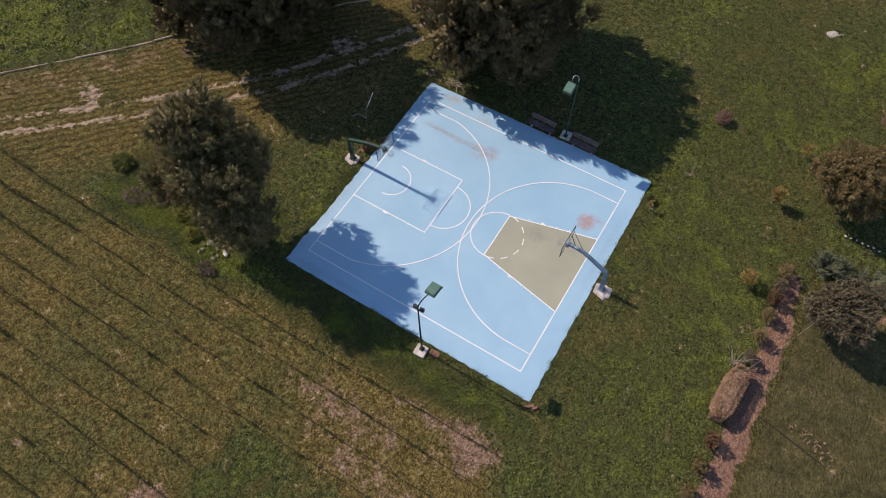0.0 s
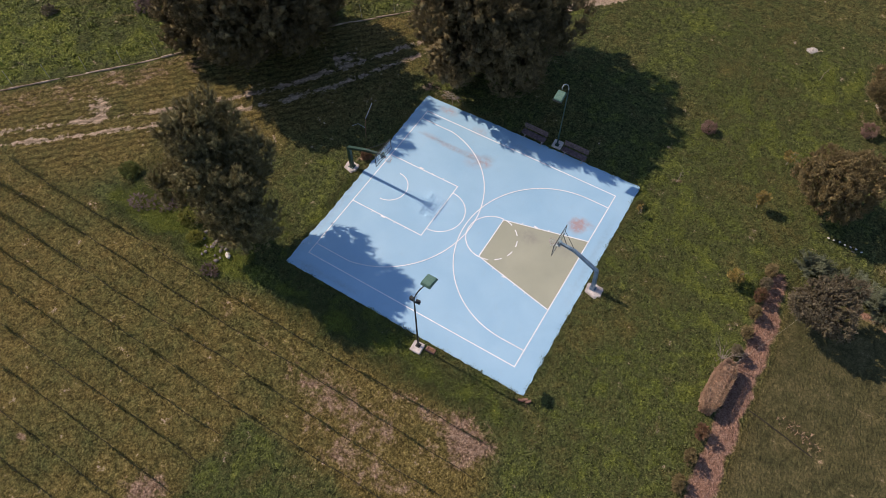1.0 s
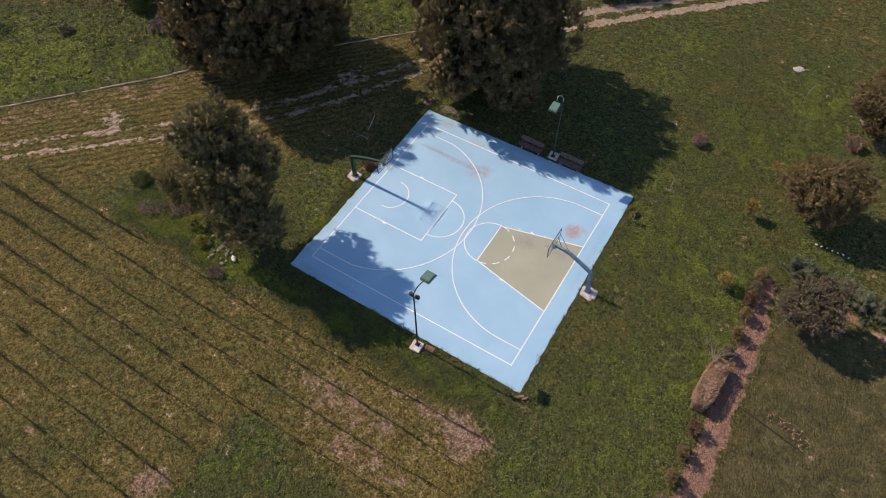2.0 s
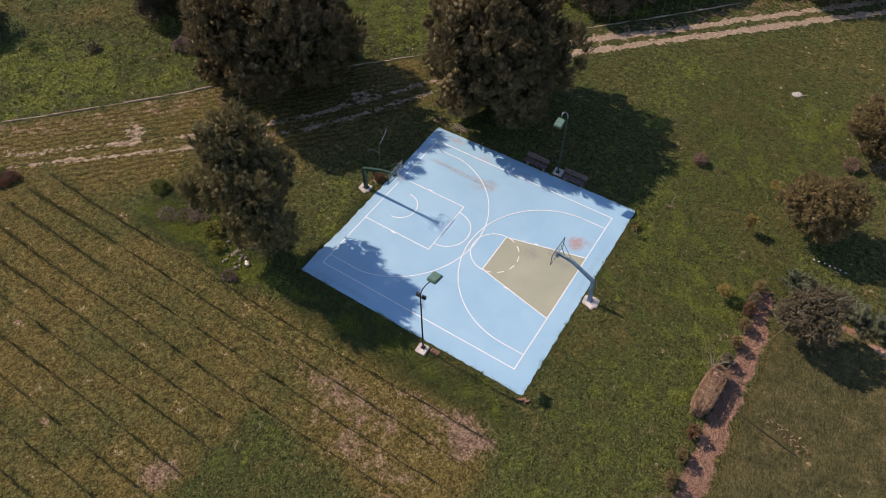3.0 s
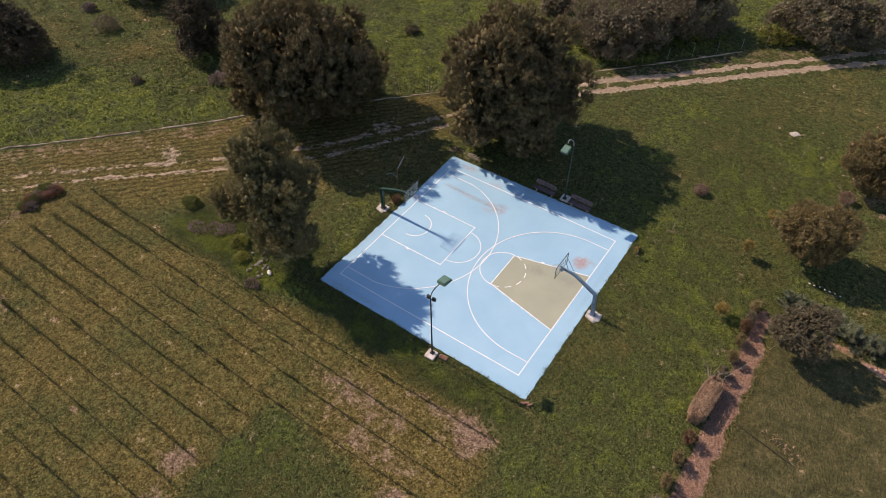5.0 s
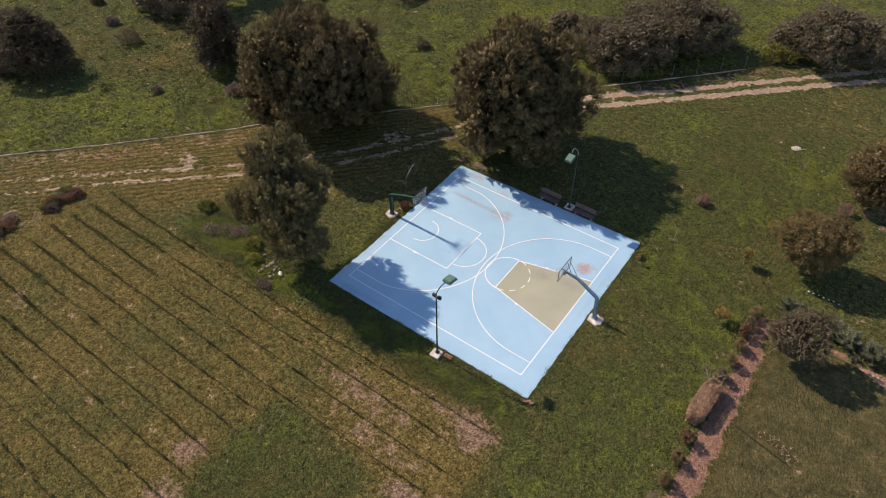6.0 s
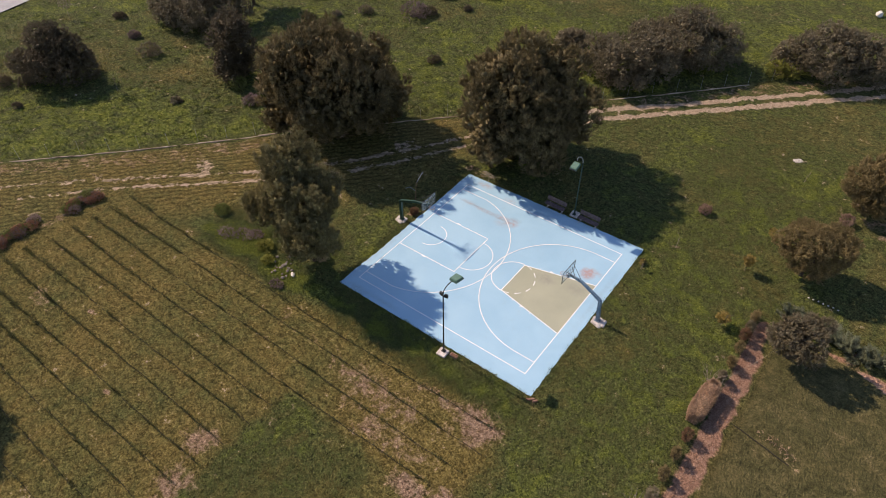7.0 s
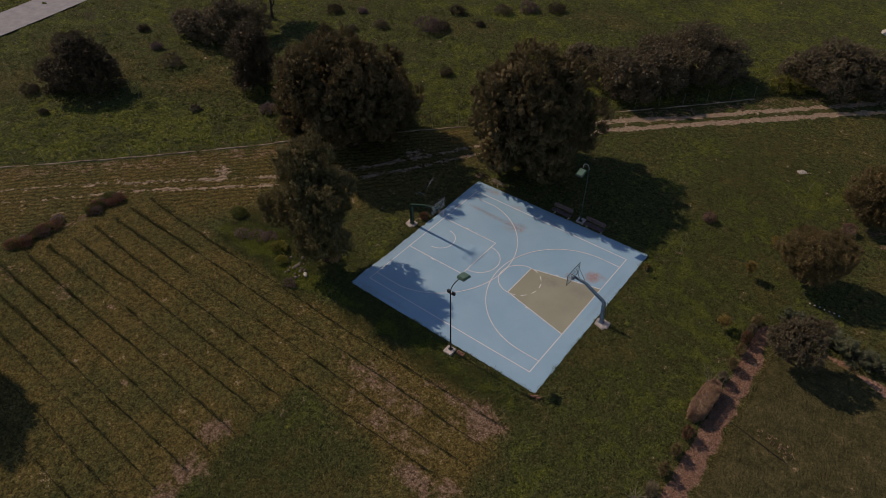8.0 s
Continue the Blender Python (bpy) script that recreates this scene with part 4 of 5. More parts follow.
def court_lamp(base, side, height, floods, label, pole_mat, sway, drop=0.0):
    """A pole on a concrete pad, a curved arm towards the court and a box-shaped floodlight."""
    ob = thing("court_lamp", label, "street lamp", (base[0], base[1], 0), group="lamps beside the court")
    part("footing", box((0.72, 0.72, 0.26), (0.0, -side * 0.12, 0.02), 0.03, (0, 0, 3)), CONCRETE, ob, "grey concrete pad")
    part("base_plate", box((0.3, 0.3, 0.02), (0, 0, 0.16), 0.003), pole_mat, ob)
    part("pole", tube([(0, 0, 0.15), (0, 0, 0.9), (0.02, 0, height - 0.9)], [0.07, 0.055, 0.042], 10), pole_mat, ob, smooth=True)
    path = [(0.02 + sway * (1 - math.cos(a)), side * (0.36 if drop else 0.5) * (1 - math.cos(a)) * 1.7, height - 0.9 + (0.8 if drop else 0.95) * math.sin(a)) for a in (k * math.pi / 16 for k in range(8))]
    if drop:
        path = path + [(path[-1][0] - 0.02, path[-1][1] + side * 0.12, path[-1][2] - 0.12), (path[-1][0] - 0.02, path[-1][1] + side * 0.16, path[-1][2] - drop)]
    part("arm", tube(path, 0.035, 8), GALV if drop else pole_mat, ob, smooth=True)
    e = (path[-1][0], path[-1][1], path[-1][2] - drop)
    head = part("floodlight", box((0.62, 0.80, 0.24), (e[0] + 0.05, e[1] + side * 0.32, e[2] - 0.02), 0.03, (side * -14, 0, 0), 0.92), GREEN_LAMP, ob, "weathered green floodlight housing")
    part("glass", box((0.5, 0.62, 0.02), (e[0] + 0.05, e[1] + side * 0.34, e[2] - 0.15), 0.004, (side * -14, 0, 0)), ACRYLIC, head)
    part("hood_rim", box((0.66, 0.06, 0.08), (e[0] + 0.05, e[1] + side * 0.70, e[2] - 0.16), 0.01, (side * -14, 0, 0)), BLACK_STEEL, head)
    if floods:
        part("crossbar", box((0.62, 0.05, 0.05), (0.02, 0, height - 1.02), 0.006), pole_mat, ob)
        for s in (-1, 1):
            fl = part("spotlight", box((0.26, 0.16, 0.26), (0.02 + s * 0.2, side * 0.08, height - 0.98), 0.02, (0, 0, s * 8)), BLACK_STEEL, ob, "small black spotlight")
            part("glass", box((0.2, 0.012, 0.2), (0.02 + s * 0.2, side * 0.168, height - 0.98), 0.003, (0, 0, s * 8)), ACRYLIC, fl)
    return ob


court_lamp((2.06, -9.36), 1, 7.0, True, "tall black steel lamp pole with green floodlight and two spotlights", BLACK_STEEL, 0.36)
court_lamp((2.17, 9.45), -1, 6.6, False, "tall dark green lamp pole with a green floodlight", GREEN_STEEL, -0.28, 0.3)

# ---- benches ----


def bench(at, turn):
    ob = thing("bench", "dark weathered slatted wooden bench with a sloping back", "bench", at, turn, "benches beside the court")
    for s in (-1, 1):
        part("leg", join(box((0.10, 0.46, 0.07), (s * 0.72, 0, 0.035), 0.01), box((0.09, 0.12, 0.4), (s * 0.72, 0.12, 0.22), 0.015), box((0.09, 0.42, 0.06), (s * 0.72, 0.0, 0.41), 0.01)), CONCRETE, ob, "grey cast leg")
        part("back_bracket", box((0.05, 0.05, 0.66), (s * 0.72, 0.335, 0.70), 0.01, (-10, 0, 0)), BLACK_STEEL, ob)
    for i in range(4):
        part("seat_slat", box((1.92, 0.105, 0.04), (0, -0.19 + i * 0.125, 0.462), 0.008), BENCH_WOOD, ob)
    for i in range(3):
        part("back_slat", box((1.92, 0.035, 0.12), (0, 0.31 + i * 0.03, 0.66 + i * 0.14), 0.008, (-10, 0, 0)), BENCH_WOOD, ob)
    return ob


b1 = bench((0.38, 9.10, 0), -2)
copy_thing(b1, pose(3.68, 9.06, 0, 0, 0, -1))

# ---- thin bent post, block and other small things by the court ----
ob = thing("bent_post", "thin bent metal post with a broken side arm", "post", (-10.45, 2.85, 0))
part("upright", tube([(0, 0, -0.1), (0.03, 0.05, 0.95), (0.05, 0.2, 1.85)], 0.028, 8), RUST, ob, "dark rusty upright")
part("top_bar", tube([(0.05, 0.2, 1.84), (-0.1, 0.9, 2.0), (-0.2, 1.45, 2.2)], 0.026, 8), GALV, ob, "bent pale top bar")
part("side_arm", tube([(0.03, 0.05, 0.98), (-0.5, -0.1, 1.28), (-0.78, -0.45, 1.2)], 0.022, 8), GALV, ob)

ob = thing("junction_box", "low terracotta block box at the slab edge", "utility box", (2.85, -9.2, 0), 2)
for i, (x, y) in enumerate(((-0.26, 0), (0.26, 0), (0, -0.14), (0, 0.14))):
    part("block", box((0.09, 0.34, 0.16) if i < 2 else (0.46, 0.08, 0.16), (x, y, -0.01), 0.01), TERRACOTTA, ob)
part("lid", box((0.44, 0.2, 0.03), (0, 0, 0.02), 0.005), RUST, ob)

ob = thing("corner_blocks", "broken terracotta blocks at the slab corner", "block", (9.25, -9.05, 0), 20)
for i in range(3):
    part("block", box((0.34, 0.14, 0.12), (0.22 * i - 0.2, 0.07 * (i % 2), 0.02 + 0.03 * (i == 1)), 0.012, (0, 0, 14 * i)), TERRACOTTA, ob)

# ---- kerb and its fence ----
rng = np.random.default_rng(8)


def along(line, start, stop, step):
    """Places and headings at even steps along a line of the plan, by x."""
    out, left = [], 0.0
    for (x0, y0), (x1, y1) in zip(line, line[1:]):
        ln = math.hypot(x1 - x0, y1 - y0)
        s = left
        while s < ln:
            x, y = x0 + (x1 - x0) * s / ln, y0 + (y1 - y0) * s / ln
            if start <= x <= stop:
                out.append((x, y, math.degrees(math.atan2(y1 - y0, x1 - x0))))
            s += step
        left = s - ln
    return out


kerb = thing("kerb", "low weathered concrete kerb edging the dirt track", "kerb", kind="structure")
shapes = [mesh_of("kerb_stone", *pyd(box((1.95 + 0.03 * k, 0.11, 0.32), (0, 0, -0.115), 0.025)), KERB) for k in range(3)]
for i, (x, y, a) in enumerate(along(KERB_LINE, -78, 6.3, 2.0)):
    put("kerb_stone", shapes[i % 3], kerb, m=pose(x, y, rng.uniform(-0.06, 0.02), rng.uniform(-3, 3), rng.uniform(-1, 1), a + rng.uniform(-1.2, 1.2)))
fence = thing("post_fence", "thin grey steel fence posts along the kerb", "fence", kind="structure")
postme = mesh_of("fence_post", *pyd(tube([(0, 0, -0.2), (0, 0, 1.35)], 0.02, 6)), GALV)
for x, y, a in along(KERB_LINE, -78, 9, 2.86):
    put("fence_post", postme, fence, m=pose(x - 0.3, y + 0.3, 0, rng.uniform(-4, 4), rng.uniform(-4, 4), a))

road = thing("road", "pale asphalt road beyond the meadow", "road", kind="structure")
bm = ribbon(ROAD_LINE, 7.4, 0.02, 0.05)
part("road_surface", bm, ROAD_M, road)

# ---- planted rows ----
for k in range(12):
    x0, x1 = -32.1, (8.9, 9.2, 8.7, 7.4, -4.2, -4.3, -4.6, -4.6, -5.2, -5.6, -6.2, -7.0)[k]
    if k > 4:
        x0 = -33.0 - 0.8 * (k - 5)
    ob = thing("crop_row", "row of low dark green plants along a black drip hose", "crop row", group="planted rows in the field")
    xs = np.arange(x0, x1, 0.5)
    part("hose", tube([(x, row_y(k, x) + 0.03 * math.sin(x * 1.7 + k), 0.01) for x in xs], 0.018, 5), HOSE_M, ob)
    r2 = np.random.default_rng(100 + k)
    px = r2.uniform(x0, x1, int((x1 - x0) * 22))
    lumpy = np.array([noise.noise(Vector((x * 0.9, k * 7.7, 0))) for x in px])
    px = px[(lumpy + 0.75 * np.clip((-20 - px) / 8, 0, 1) > r2.uniform(-0.45, 0.95, len(px)))]
    west = np.clip((-18 - px) / 12, 0, 1)
    c = np.stack([px, np.array([row_y(k, x) for x in px]) + r2.normal(size=len(px)) * (0.04 + 0.07 * west), 0.02 + np.abs(r2.normal(size=len(px))) * (0.05 + 0.07 * west)], 1)
    v, per = shoots(c, np.tile([0.0, 0.0, 1.0], (len(c), 1)), 5, 0.13, 0.029, 0.9, r2, "leaf")
    put("foliage", mesh_arrays("foliage", v, per, ROW_LEAF), ob)

# ---- large trees ----
tree("pine_tree", "large bushy dark green pine, crown reaching the ground", "tree", (-24.6, 7.4),
     [(x, y, z, r, r, r) for x, y, z, r in ((0.6, -0.7, 6.1, 5.2), (-1.9, 0.6, 4.1, 5.0), (3.1, 2.1, 4.3, 3.7), (1.6, -1.9, 7.1, 4.9), (4.4, -1.9, 6.1, 3.5), (-1.9, -3.4, 7.1, 3.2), (-0.4, 3.1, 1.6, 3.3), (-3.6, -1.4, 5.6, 3.5), (5.1, 0.3, 5.6, 2.9), (0.6, -2.9, 5.8, 4.1), (-2.9, 3.1, 6.8, 2.4), (-0.4, -4.9, 8.3, 2.4), (1.9, 3.4, 1.1, 2.6), (-5.1, -1.9, 1.3, 1.6), (3.6, -4.4, 6.1, 2.5), (1.4, 3.6, 6.1, 2.9), (-5.0, -2.6, 4.0, 2.2), (-3.4, -3.6, 2.4, 2.4), (2.8, 1.0, 2.6, 2.6))],
     PINE, 20, 8, 0.19, 0.02, 0.6, 11, 0.6, 0.38, group="big pines", finger=0.4, thick=0.13, boughs=2.1, bough_r=1.15, plume=0.9, core=1.0, core_n=3600, inset=0.1)
tree("pine_tree", "large round dark green pine standing behind the court", "tree", (-5.8, 13.6),
     [(x, y, z, r, r, r) for x, y, z, r in ((-0.5, 0.7, 5.8, 5.0), (-1.5, -1.1, 7.3, 4.3), (-3.0, 1.9, 1.8, 3.0), (-2.0, 0.9, 6.1, 4.4), (1.5, -1.8, 6.6, 3.7), (0.8, 2.4, 4.6, 3.8), (-1.0, -2.1, 9.1, 3.3), (0.8, 1.7, 8.1, 3.4), (2.0, 0.4, 6.1, 3.7), (-1.2, 1.9, 6.8, 4.2), (-0.2, -3.8, 5.1, 2.2), (-1.0, -0.3, 8.3, 3.9), (-2.0, -1.4, 2.8, 2.4), (0.5, -2.8, 8.8, 2.7), (1.8, 4.0, 1.6, 1.6), (0.5, 3.2, 8.1, 2.7), (-1.6, -3.6, 3.6, 2.0), (3.2, 2.3, 5.0, 2.3), (2.6, -1.6, 3.6, 2.2))],
     PINE, 20, 8, 0.19, 0.02, 0.6, 12, 0.6, 0.36, group="big pines", finger=0.4, thick=0.13, boughs=2.1, bough_r=1.15, plume=0.9, core=1.0, core_n=3200, inset=0.25)
tree("pine_tree", "slim young pine with an open uneven crown", "tree", (-12.2, -8.2),
     [(x, y, z, r, r, r) for x, y, z, r in ((-0.3, -0.3, 7.1, 2.4), (1.4, -1.1, 7.1, 2.1), (-2.4, 0.8, 7.8, 1.9), (0.9, -0.8, 4.3, 1.9), (-1.1, -0.3, 9.6, 1.6), (-0.3, 1.2, 5.6, 1.8), (0.4, -1.8, 8.6, 1.5), (2.4, -1.6, 5.3, 1.6), (-1.6, -1.3, 5.8, 1.4), (0.9, 0.9, 7.8, 1.4), (-1.3, 0.7, 9.6, 1.4), (-3.5, -1.5, 5.2, 1.05), (-2.6, -1.2, 5.0, 0.95), (3.5, -2.0, 6.3, 1.2), (1.2, 0.2, 2.8, 1.1), (-0.8, -0.6, 2.1, 0.8), (-2.3, -0.8, 3.6, 0.9), (-1.2, 2.3, 6.4, 1.2))],
     PINE_YOUNG, 13, 9, 0.21, 0.019, 0.6, 13, 0.66, 0.2, limbs=17, finger=0.4, thick=0.11, boughs=1.25, bough_r=0.68, plume=0.62, core=0.6, core_n=500, inset=0.22)
tree("pine_tree", "bushy pine standing beyond the planted rows", "tree", (-25.6, -34.0),
     [(0, 0, 5.2, 2.6, 2.4, 2.4), (1.2, 0.6, 3.8, 2.2, 2.0, 1.8), (-1.2, -0.6, 4.0, 2.2, 2.2, 2.0), (0.2, 0.2, 7.0, 1.8, 1.8, 1.4)],
     PINE, 15, 8, 0.19, 0.02, 0.6, 14, 0.6, 0.25, group="big pines", finger=0.36, thick=0.16, boughs=1.6, bough_r=1.0, plume=0.8)

# ---- shrubs across the track ----
bush("evergreen_shrub", "broad dark evergreen shrub in the meadow", "shrub", (-57.2, -4.6), [(0, 0, 2.6, 3.2, 3.2, 2.8), (-2.0, -1.3, 1.6, 2.0, 2.0, 1.8), (1.8, 1.2, 2.3, 2.5, 2.5, 2.3), (0.2, 0.6, 4.6, 2.3, 2.3, 1.7)], DARK_LEAF, 9, 9, 0.13, 0.028, 0.9, 21, body=0.22, boughs=0.7, group="meadow shrubs")
bush("evergreen_shrub", "tall rounded dark evergreen shrub in the meadow", "shrub", (-40.6, 8.0), [(0, 0, 2.5, 2.4, 2.4, 2.8), (0.2, 0.2, 5.2, 2.0, 2.0, 2.2), (-0.4, -0.4, 1.3, 2.1, 2.1, 1.5)], DARK_LEAF, 9, 9, 0.13, 0.028, 0.9, 22, body=0.22, boughs=0.7, group="meadow shrubs")
bush("evergreen_shrub", "large grey-green shrub thicket in the meadow", "shrub", (-54.4, 13.4), [(0, 0, 2.2, 2.8, 2.8, 2.5), (2.2, 3.0, 2.2, 2.4, 2.4, 2.3), (-2.6, -1.2, 1.9, 1.9, 1.9, 2.1), (-5.6, -1.2, 1.6, 1.4, 1.4, 1.9), (0.6, 1.4, 3.8, 2.0, 2.0, 1.6)], OLIVE_LEAF, 9, 9, 0.13, 0.028, 0.9, 23, body=0.22, boughs=0.7, group="meadow shrubs")
bush("evergreen_shrub", "dense grey-green shrub beside the dirt track", "shrub", (-5.0, 33.0), [(0, 0, 2.2, 3.6, 3.6, 2.6), (-2.8, 0.6, 2.0, 2.6, 2.6, 2.4), (2.0, 2.2, 2.6, 3.0, 3.0, 2.6)], OLIVE_LEAF, 9, 9, 0.13, 0.028, 0.9, 24, body=0.22, boughs=0.7, group="shrubs beside the track")
bush("evergreen_shrub", "large domed grey-brown shrub beside the dirt track", "shrub", (-1.2, 41.0), [(0, 0, 2.8, 4.0, 4.0, 3.2), (2.6, 1.6, 2.2, 3.4, 3.4, 2.6), (-3.2, -0.6, 2.2, 3.2, 3.2, 2.4), (0.4, 0.6, 4.4, 2.4, 2.4, 1.8)], OLIVE_LEAF, 9, 9, 0.13, 0.028, 0.9, 25, body=0.22, boughs=0.7, group="shrubs beside the track")
bush("evergreen_shrub", "spreading grey-brown shrub beside the dirt track", "shrub", (12.6, 48.0), [(0, 0, 2.4, 4.0, 4.0, 2.8), (3.4, 1.8, 2.2, 3.4, 3.4, 2.6), (-3.0, -0.8, 1.6, 2.4, 2.4, 1.8), (1.0, 0.8, 3.8, 2.4, 2.4, 1.8)], OLIVE_LEAF, 9, 9, 0.13, 0.028, 0.9, 26, body=0.22, boughs=0.7, group="shrubs beside the track")
bush("yellow_shrub", "low yellow flowering shrub beside the kerb", "shrub", (8.6, 44.6), [(0, 0, 0.7, 1.2, 1.2, 0.8), (1.2, 0.5, 0.6, 1.0, 1.0, 0.7)], YELLOW_GREEN, 200, 10, 0.2, 0.05, 0.8, 27, body=0.35)
bush("evergreen_shrub", "grey-green shrub behind the big pine", "shrub", (-14.0, 37.6), [(0, 0, 0.6, 1.6, 1.6, 0.8)], OLIVE_LEAF, 330, 8, 0.26, 0.06, 0.8, 28, body=0.55, group="shrubs beside the track")
tree("meadow_tree", "slender tree with a bare trunk in the meadow", "tree", (-54.8, 22.4), [(0, 0, 6.2, 2.6, 2.6, 1.8), (0.8, 0.6, 7.2, 1.8, 1.8, 1.4)], OLIVE_LEAF, 420, 14, 0.26, 0.06, 0.8, 29, 0.3, 0.22, kind="leaf", finger=0.6)
for i, (x, y, s) in enumerate(((-54.0, 5.1, 1.3), (-59.5, 6.8, 0.7), (-61.4, -9.2, 1.0), (-59.2, -7.6, 0.9), (-42.2, 0.3, 0.5), (-35.3, 5.1, 0.9), (-55.3, -10.7, 0.4), (-49.4, 29.3, 1.0), (-40.5, 29.4, 0.9), (-34.8, 32.3, 1.8), (-33.6, 33.8, 1.1), (-35.1, 39.4, 1.0), (-29.9, 43.3, 1.1), (-27.4, 46.1, 1.2), (-24.2, 48.4, 1.1), (-24.9, 24.1, 0.7), (-43.1, 26.5, 0.5), (-46.0, 31.5, 0.6), (-30.0, 38.1, 0.5), (-66, 9, 0.7))):
    bush("meadow_bush", "small greyish bush in the rough meadow", "bush", (x, y), [(0, 0, 0.45 * s, 0.95 * s, 0.95 * s, 0.55 * s), (0.5 * s, 0.3 * s, 0.35 * s, 0.7 * s, 0.7 * s, 0.4 * s)], (OLIVE_LEAF, LILAC, DARK_LEAF, DARK_LEAF)[i % 4], int(150 * s) + 30, 14, 0.13, 0.028, 0.9, 200 + i, body=0.19, group="small meadow bushes")

bush("green_bush", "fresh light green bush beside the tall meadow shrub", "bush", (-38.7, 6.3), [(0, 0, 0.7, 0.9, 0.9, 0.7)], GREEN_LEAF, 200, 9, 0.13, 0.03, 0.9, 240, body=0.16)

# ---- east planting ----
tree("olive_tree", "airy rounded grey-green tree on the lawn", "tree", (20.2, 13.8), [(0, 0, 3.3, 2.3, 2.3, 1.5), (1.0, 0.9, 3.5, 1.7, 1.7, 1.2), (-1.2, -0.3, 2.9, 1.5, 1.5, 1.0), (0.3, -1.1, 2.6, 1.7, 1.5, 1.0)], GOLD_LEAF, 9, 8, 0.11, 0.018, 0.9, 41, 0.45, 0.13, kind="leaf", finger=0.2, thick=0.1, boughs=0.85, bough_r=0.5, plume=0.34, limbs=16, core=0.3, core_n=260)
tree("olive_tree", "tall grey-green tree at the lawn edge", "tree", (22.2, 25.4), [(0, 0, 3.0, 2.1, 2.1, 2.0), (1.4, 0.9, 3.6, 1.8, 1.8, 1.7), (0.8, -1.0, 2.0, 1.8, 1.8, 1.3)], GOLD_LEAF, 9, 8, 0.12, 0.024, 0.8, 42, 0.4, 0.16, kind="leaf", core=0.4, core_n=500, finger=0.24, thick=0.13, boughs=1.1, bough_r=0.75, plume=0.4)
tree("olive_tree", "small rounded grey-green tree at the end of the mulch strip", "tree", (21.9, 4.9), [(-0.2, -0.3, 2.8, 1.3, 1.3, 1.0), (0.4, 0.3, 3.1, 1.0, 1.0, 0.8), (0.7, -1.0, 2.3, 0.95, 0.95, 0.75), (-0.7, -0.6, 2.4, 0.9, 0.9, 0.75)], OLIVE_LEAF, 8, 8, 0.10, 0.02, 0.9, 43, 0.35, 0.12, kind="leaf", core=0.3, core_n=400, finger=0.2, thick=0.13, boughs=0.8, bough_r=0.55, plume=0.32)


def juniper(at, size, seed):
    """A low spreading conifer: branches fanning out of one foot, each feathered with short side shoots."""
    r = np.random.default_rng(seed)
    ob = thing("juniper", "spreading blue-green juniper beside the mulch path", "shrub", (*at, 0), group="junipers along the path")
    stems, leaves = [], []
    for i in range(18):
        a, el = 2.4 * i + r.normal() * 0.2, radians(r.uniform(12, 62))
        ln = size * r.uniform(0.75, 1.25)
        tip = Vector((math.cos(a) * math.cos(el), math.sin(a) * math.cos(el), math.sin(el))) * ln
        path = limb_path((0, 0, -0.05), tip, r, 0.12, 5)
        stems.append(tube(path, [0.02, 0.016, 0.013, 0.01, 0.008, 0.004], 4))
        f = np.linspace(0.25, 1.0, 16)
        c = np.array([path[min(int(5 * u), 4)].lerp(path[min(int(5 * u), 4) + 1], 5 * u - min(int(5 * u), 4)) for u in f])
        out = np.array(tip.normalized())
        flat = unit(np.cross(out, np.array([[0, 0, 1.0]])))
        for sgn in (-1, 1):
            v, _ = shoots(c, np.repeat(unit(out[None] * 0.8 + sgn * flat + np.array([[0, 0, 0.15]])), len(c), 0), 3, 0.27 * size, 0.03, 0.22, r, "blade")
            leaves.append(v)
    part("branches", join(*stems), BARK_M, ob)
    put("foliage", mesh_arrays("foliage", np.concatenate(leaves), 3, JUNIPER), ob)
    return ob


for i, (x, y, s) in enumerate(((20.9, 8.5, 1.1), (21.7, 8.7, 0.9), (23.4, 8.3, 1.15), (24.5, 8.2, 1.2), (25.6, 7.9, 1.1), (26.6, 7.8, 1.0))):
    juniper((x, y), s, 50 + i)
ob = thing("yucca", "spiky grey-green yucca rosette beside the mulch path", "plant", (27.3, 8.0, 0))
r2 = np.random.default_rng(60)
d = unit(np.stack([r2.normal(size=60), r2.normal(size=60), r2.uniform(0.1, 1.3, 60)], 1))
v, per = shoots(np.tile([0.0, 0.0, 0.3], (60, 1)), d, 1, 1.0, 0.05, 0.05, r2, "leaf")
put("leaves", mesh_arrays("leaves", v, per, JUNIPER), ob)
part("stem", tube([(0, 0, -0.05), (0, 0, 0.4)], [0.12, 0.08], 8), BARK_M, ob)
for i, (x, y, s) in enumerate(((18.85, 6.6, 1.0), (18.85, 5.5, 0.9), (18.8, 4.5, 1.0), (18.9, 3.2, 0.9), (18.9, 1.6, 0.9), (18.8, 0.1, 0.8), (18.7, -5.7, 0.9), (18.65, -7.4, 0.9), (18.6, -9.1, 0.9), (18.6, -10.9, 1.1), (18.5, -12.6, 1.2))):
    bush("border_shrub", "small brownish green shrub edging the mulch strip", "shrub", (x, y), [(0, 0, 0.7 * s, 0.28 * s, 0.36 * s, 0.55 * s), (-0.05, 0.35 * s, 0.4 * s, 0.28 * s, 0.34 * s, 0.4 * s)], (GOLD_LEAF, OLIVE_LEAF, RED_LEAF, GOLD_LEAF)[i % 4], 140, 10, 0.11, 0.024, 0.9, 70 + i, body=0.1, group="shrubs along the mulch strip")

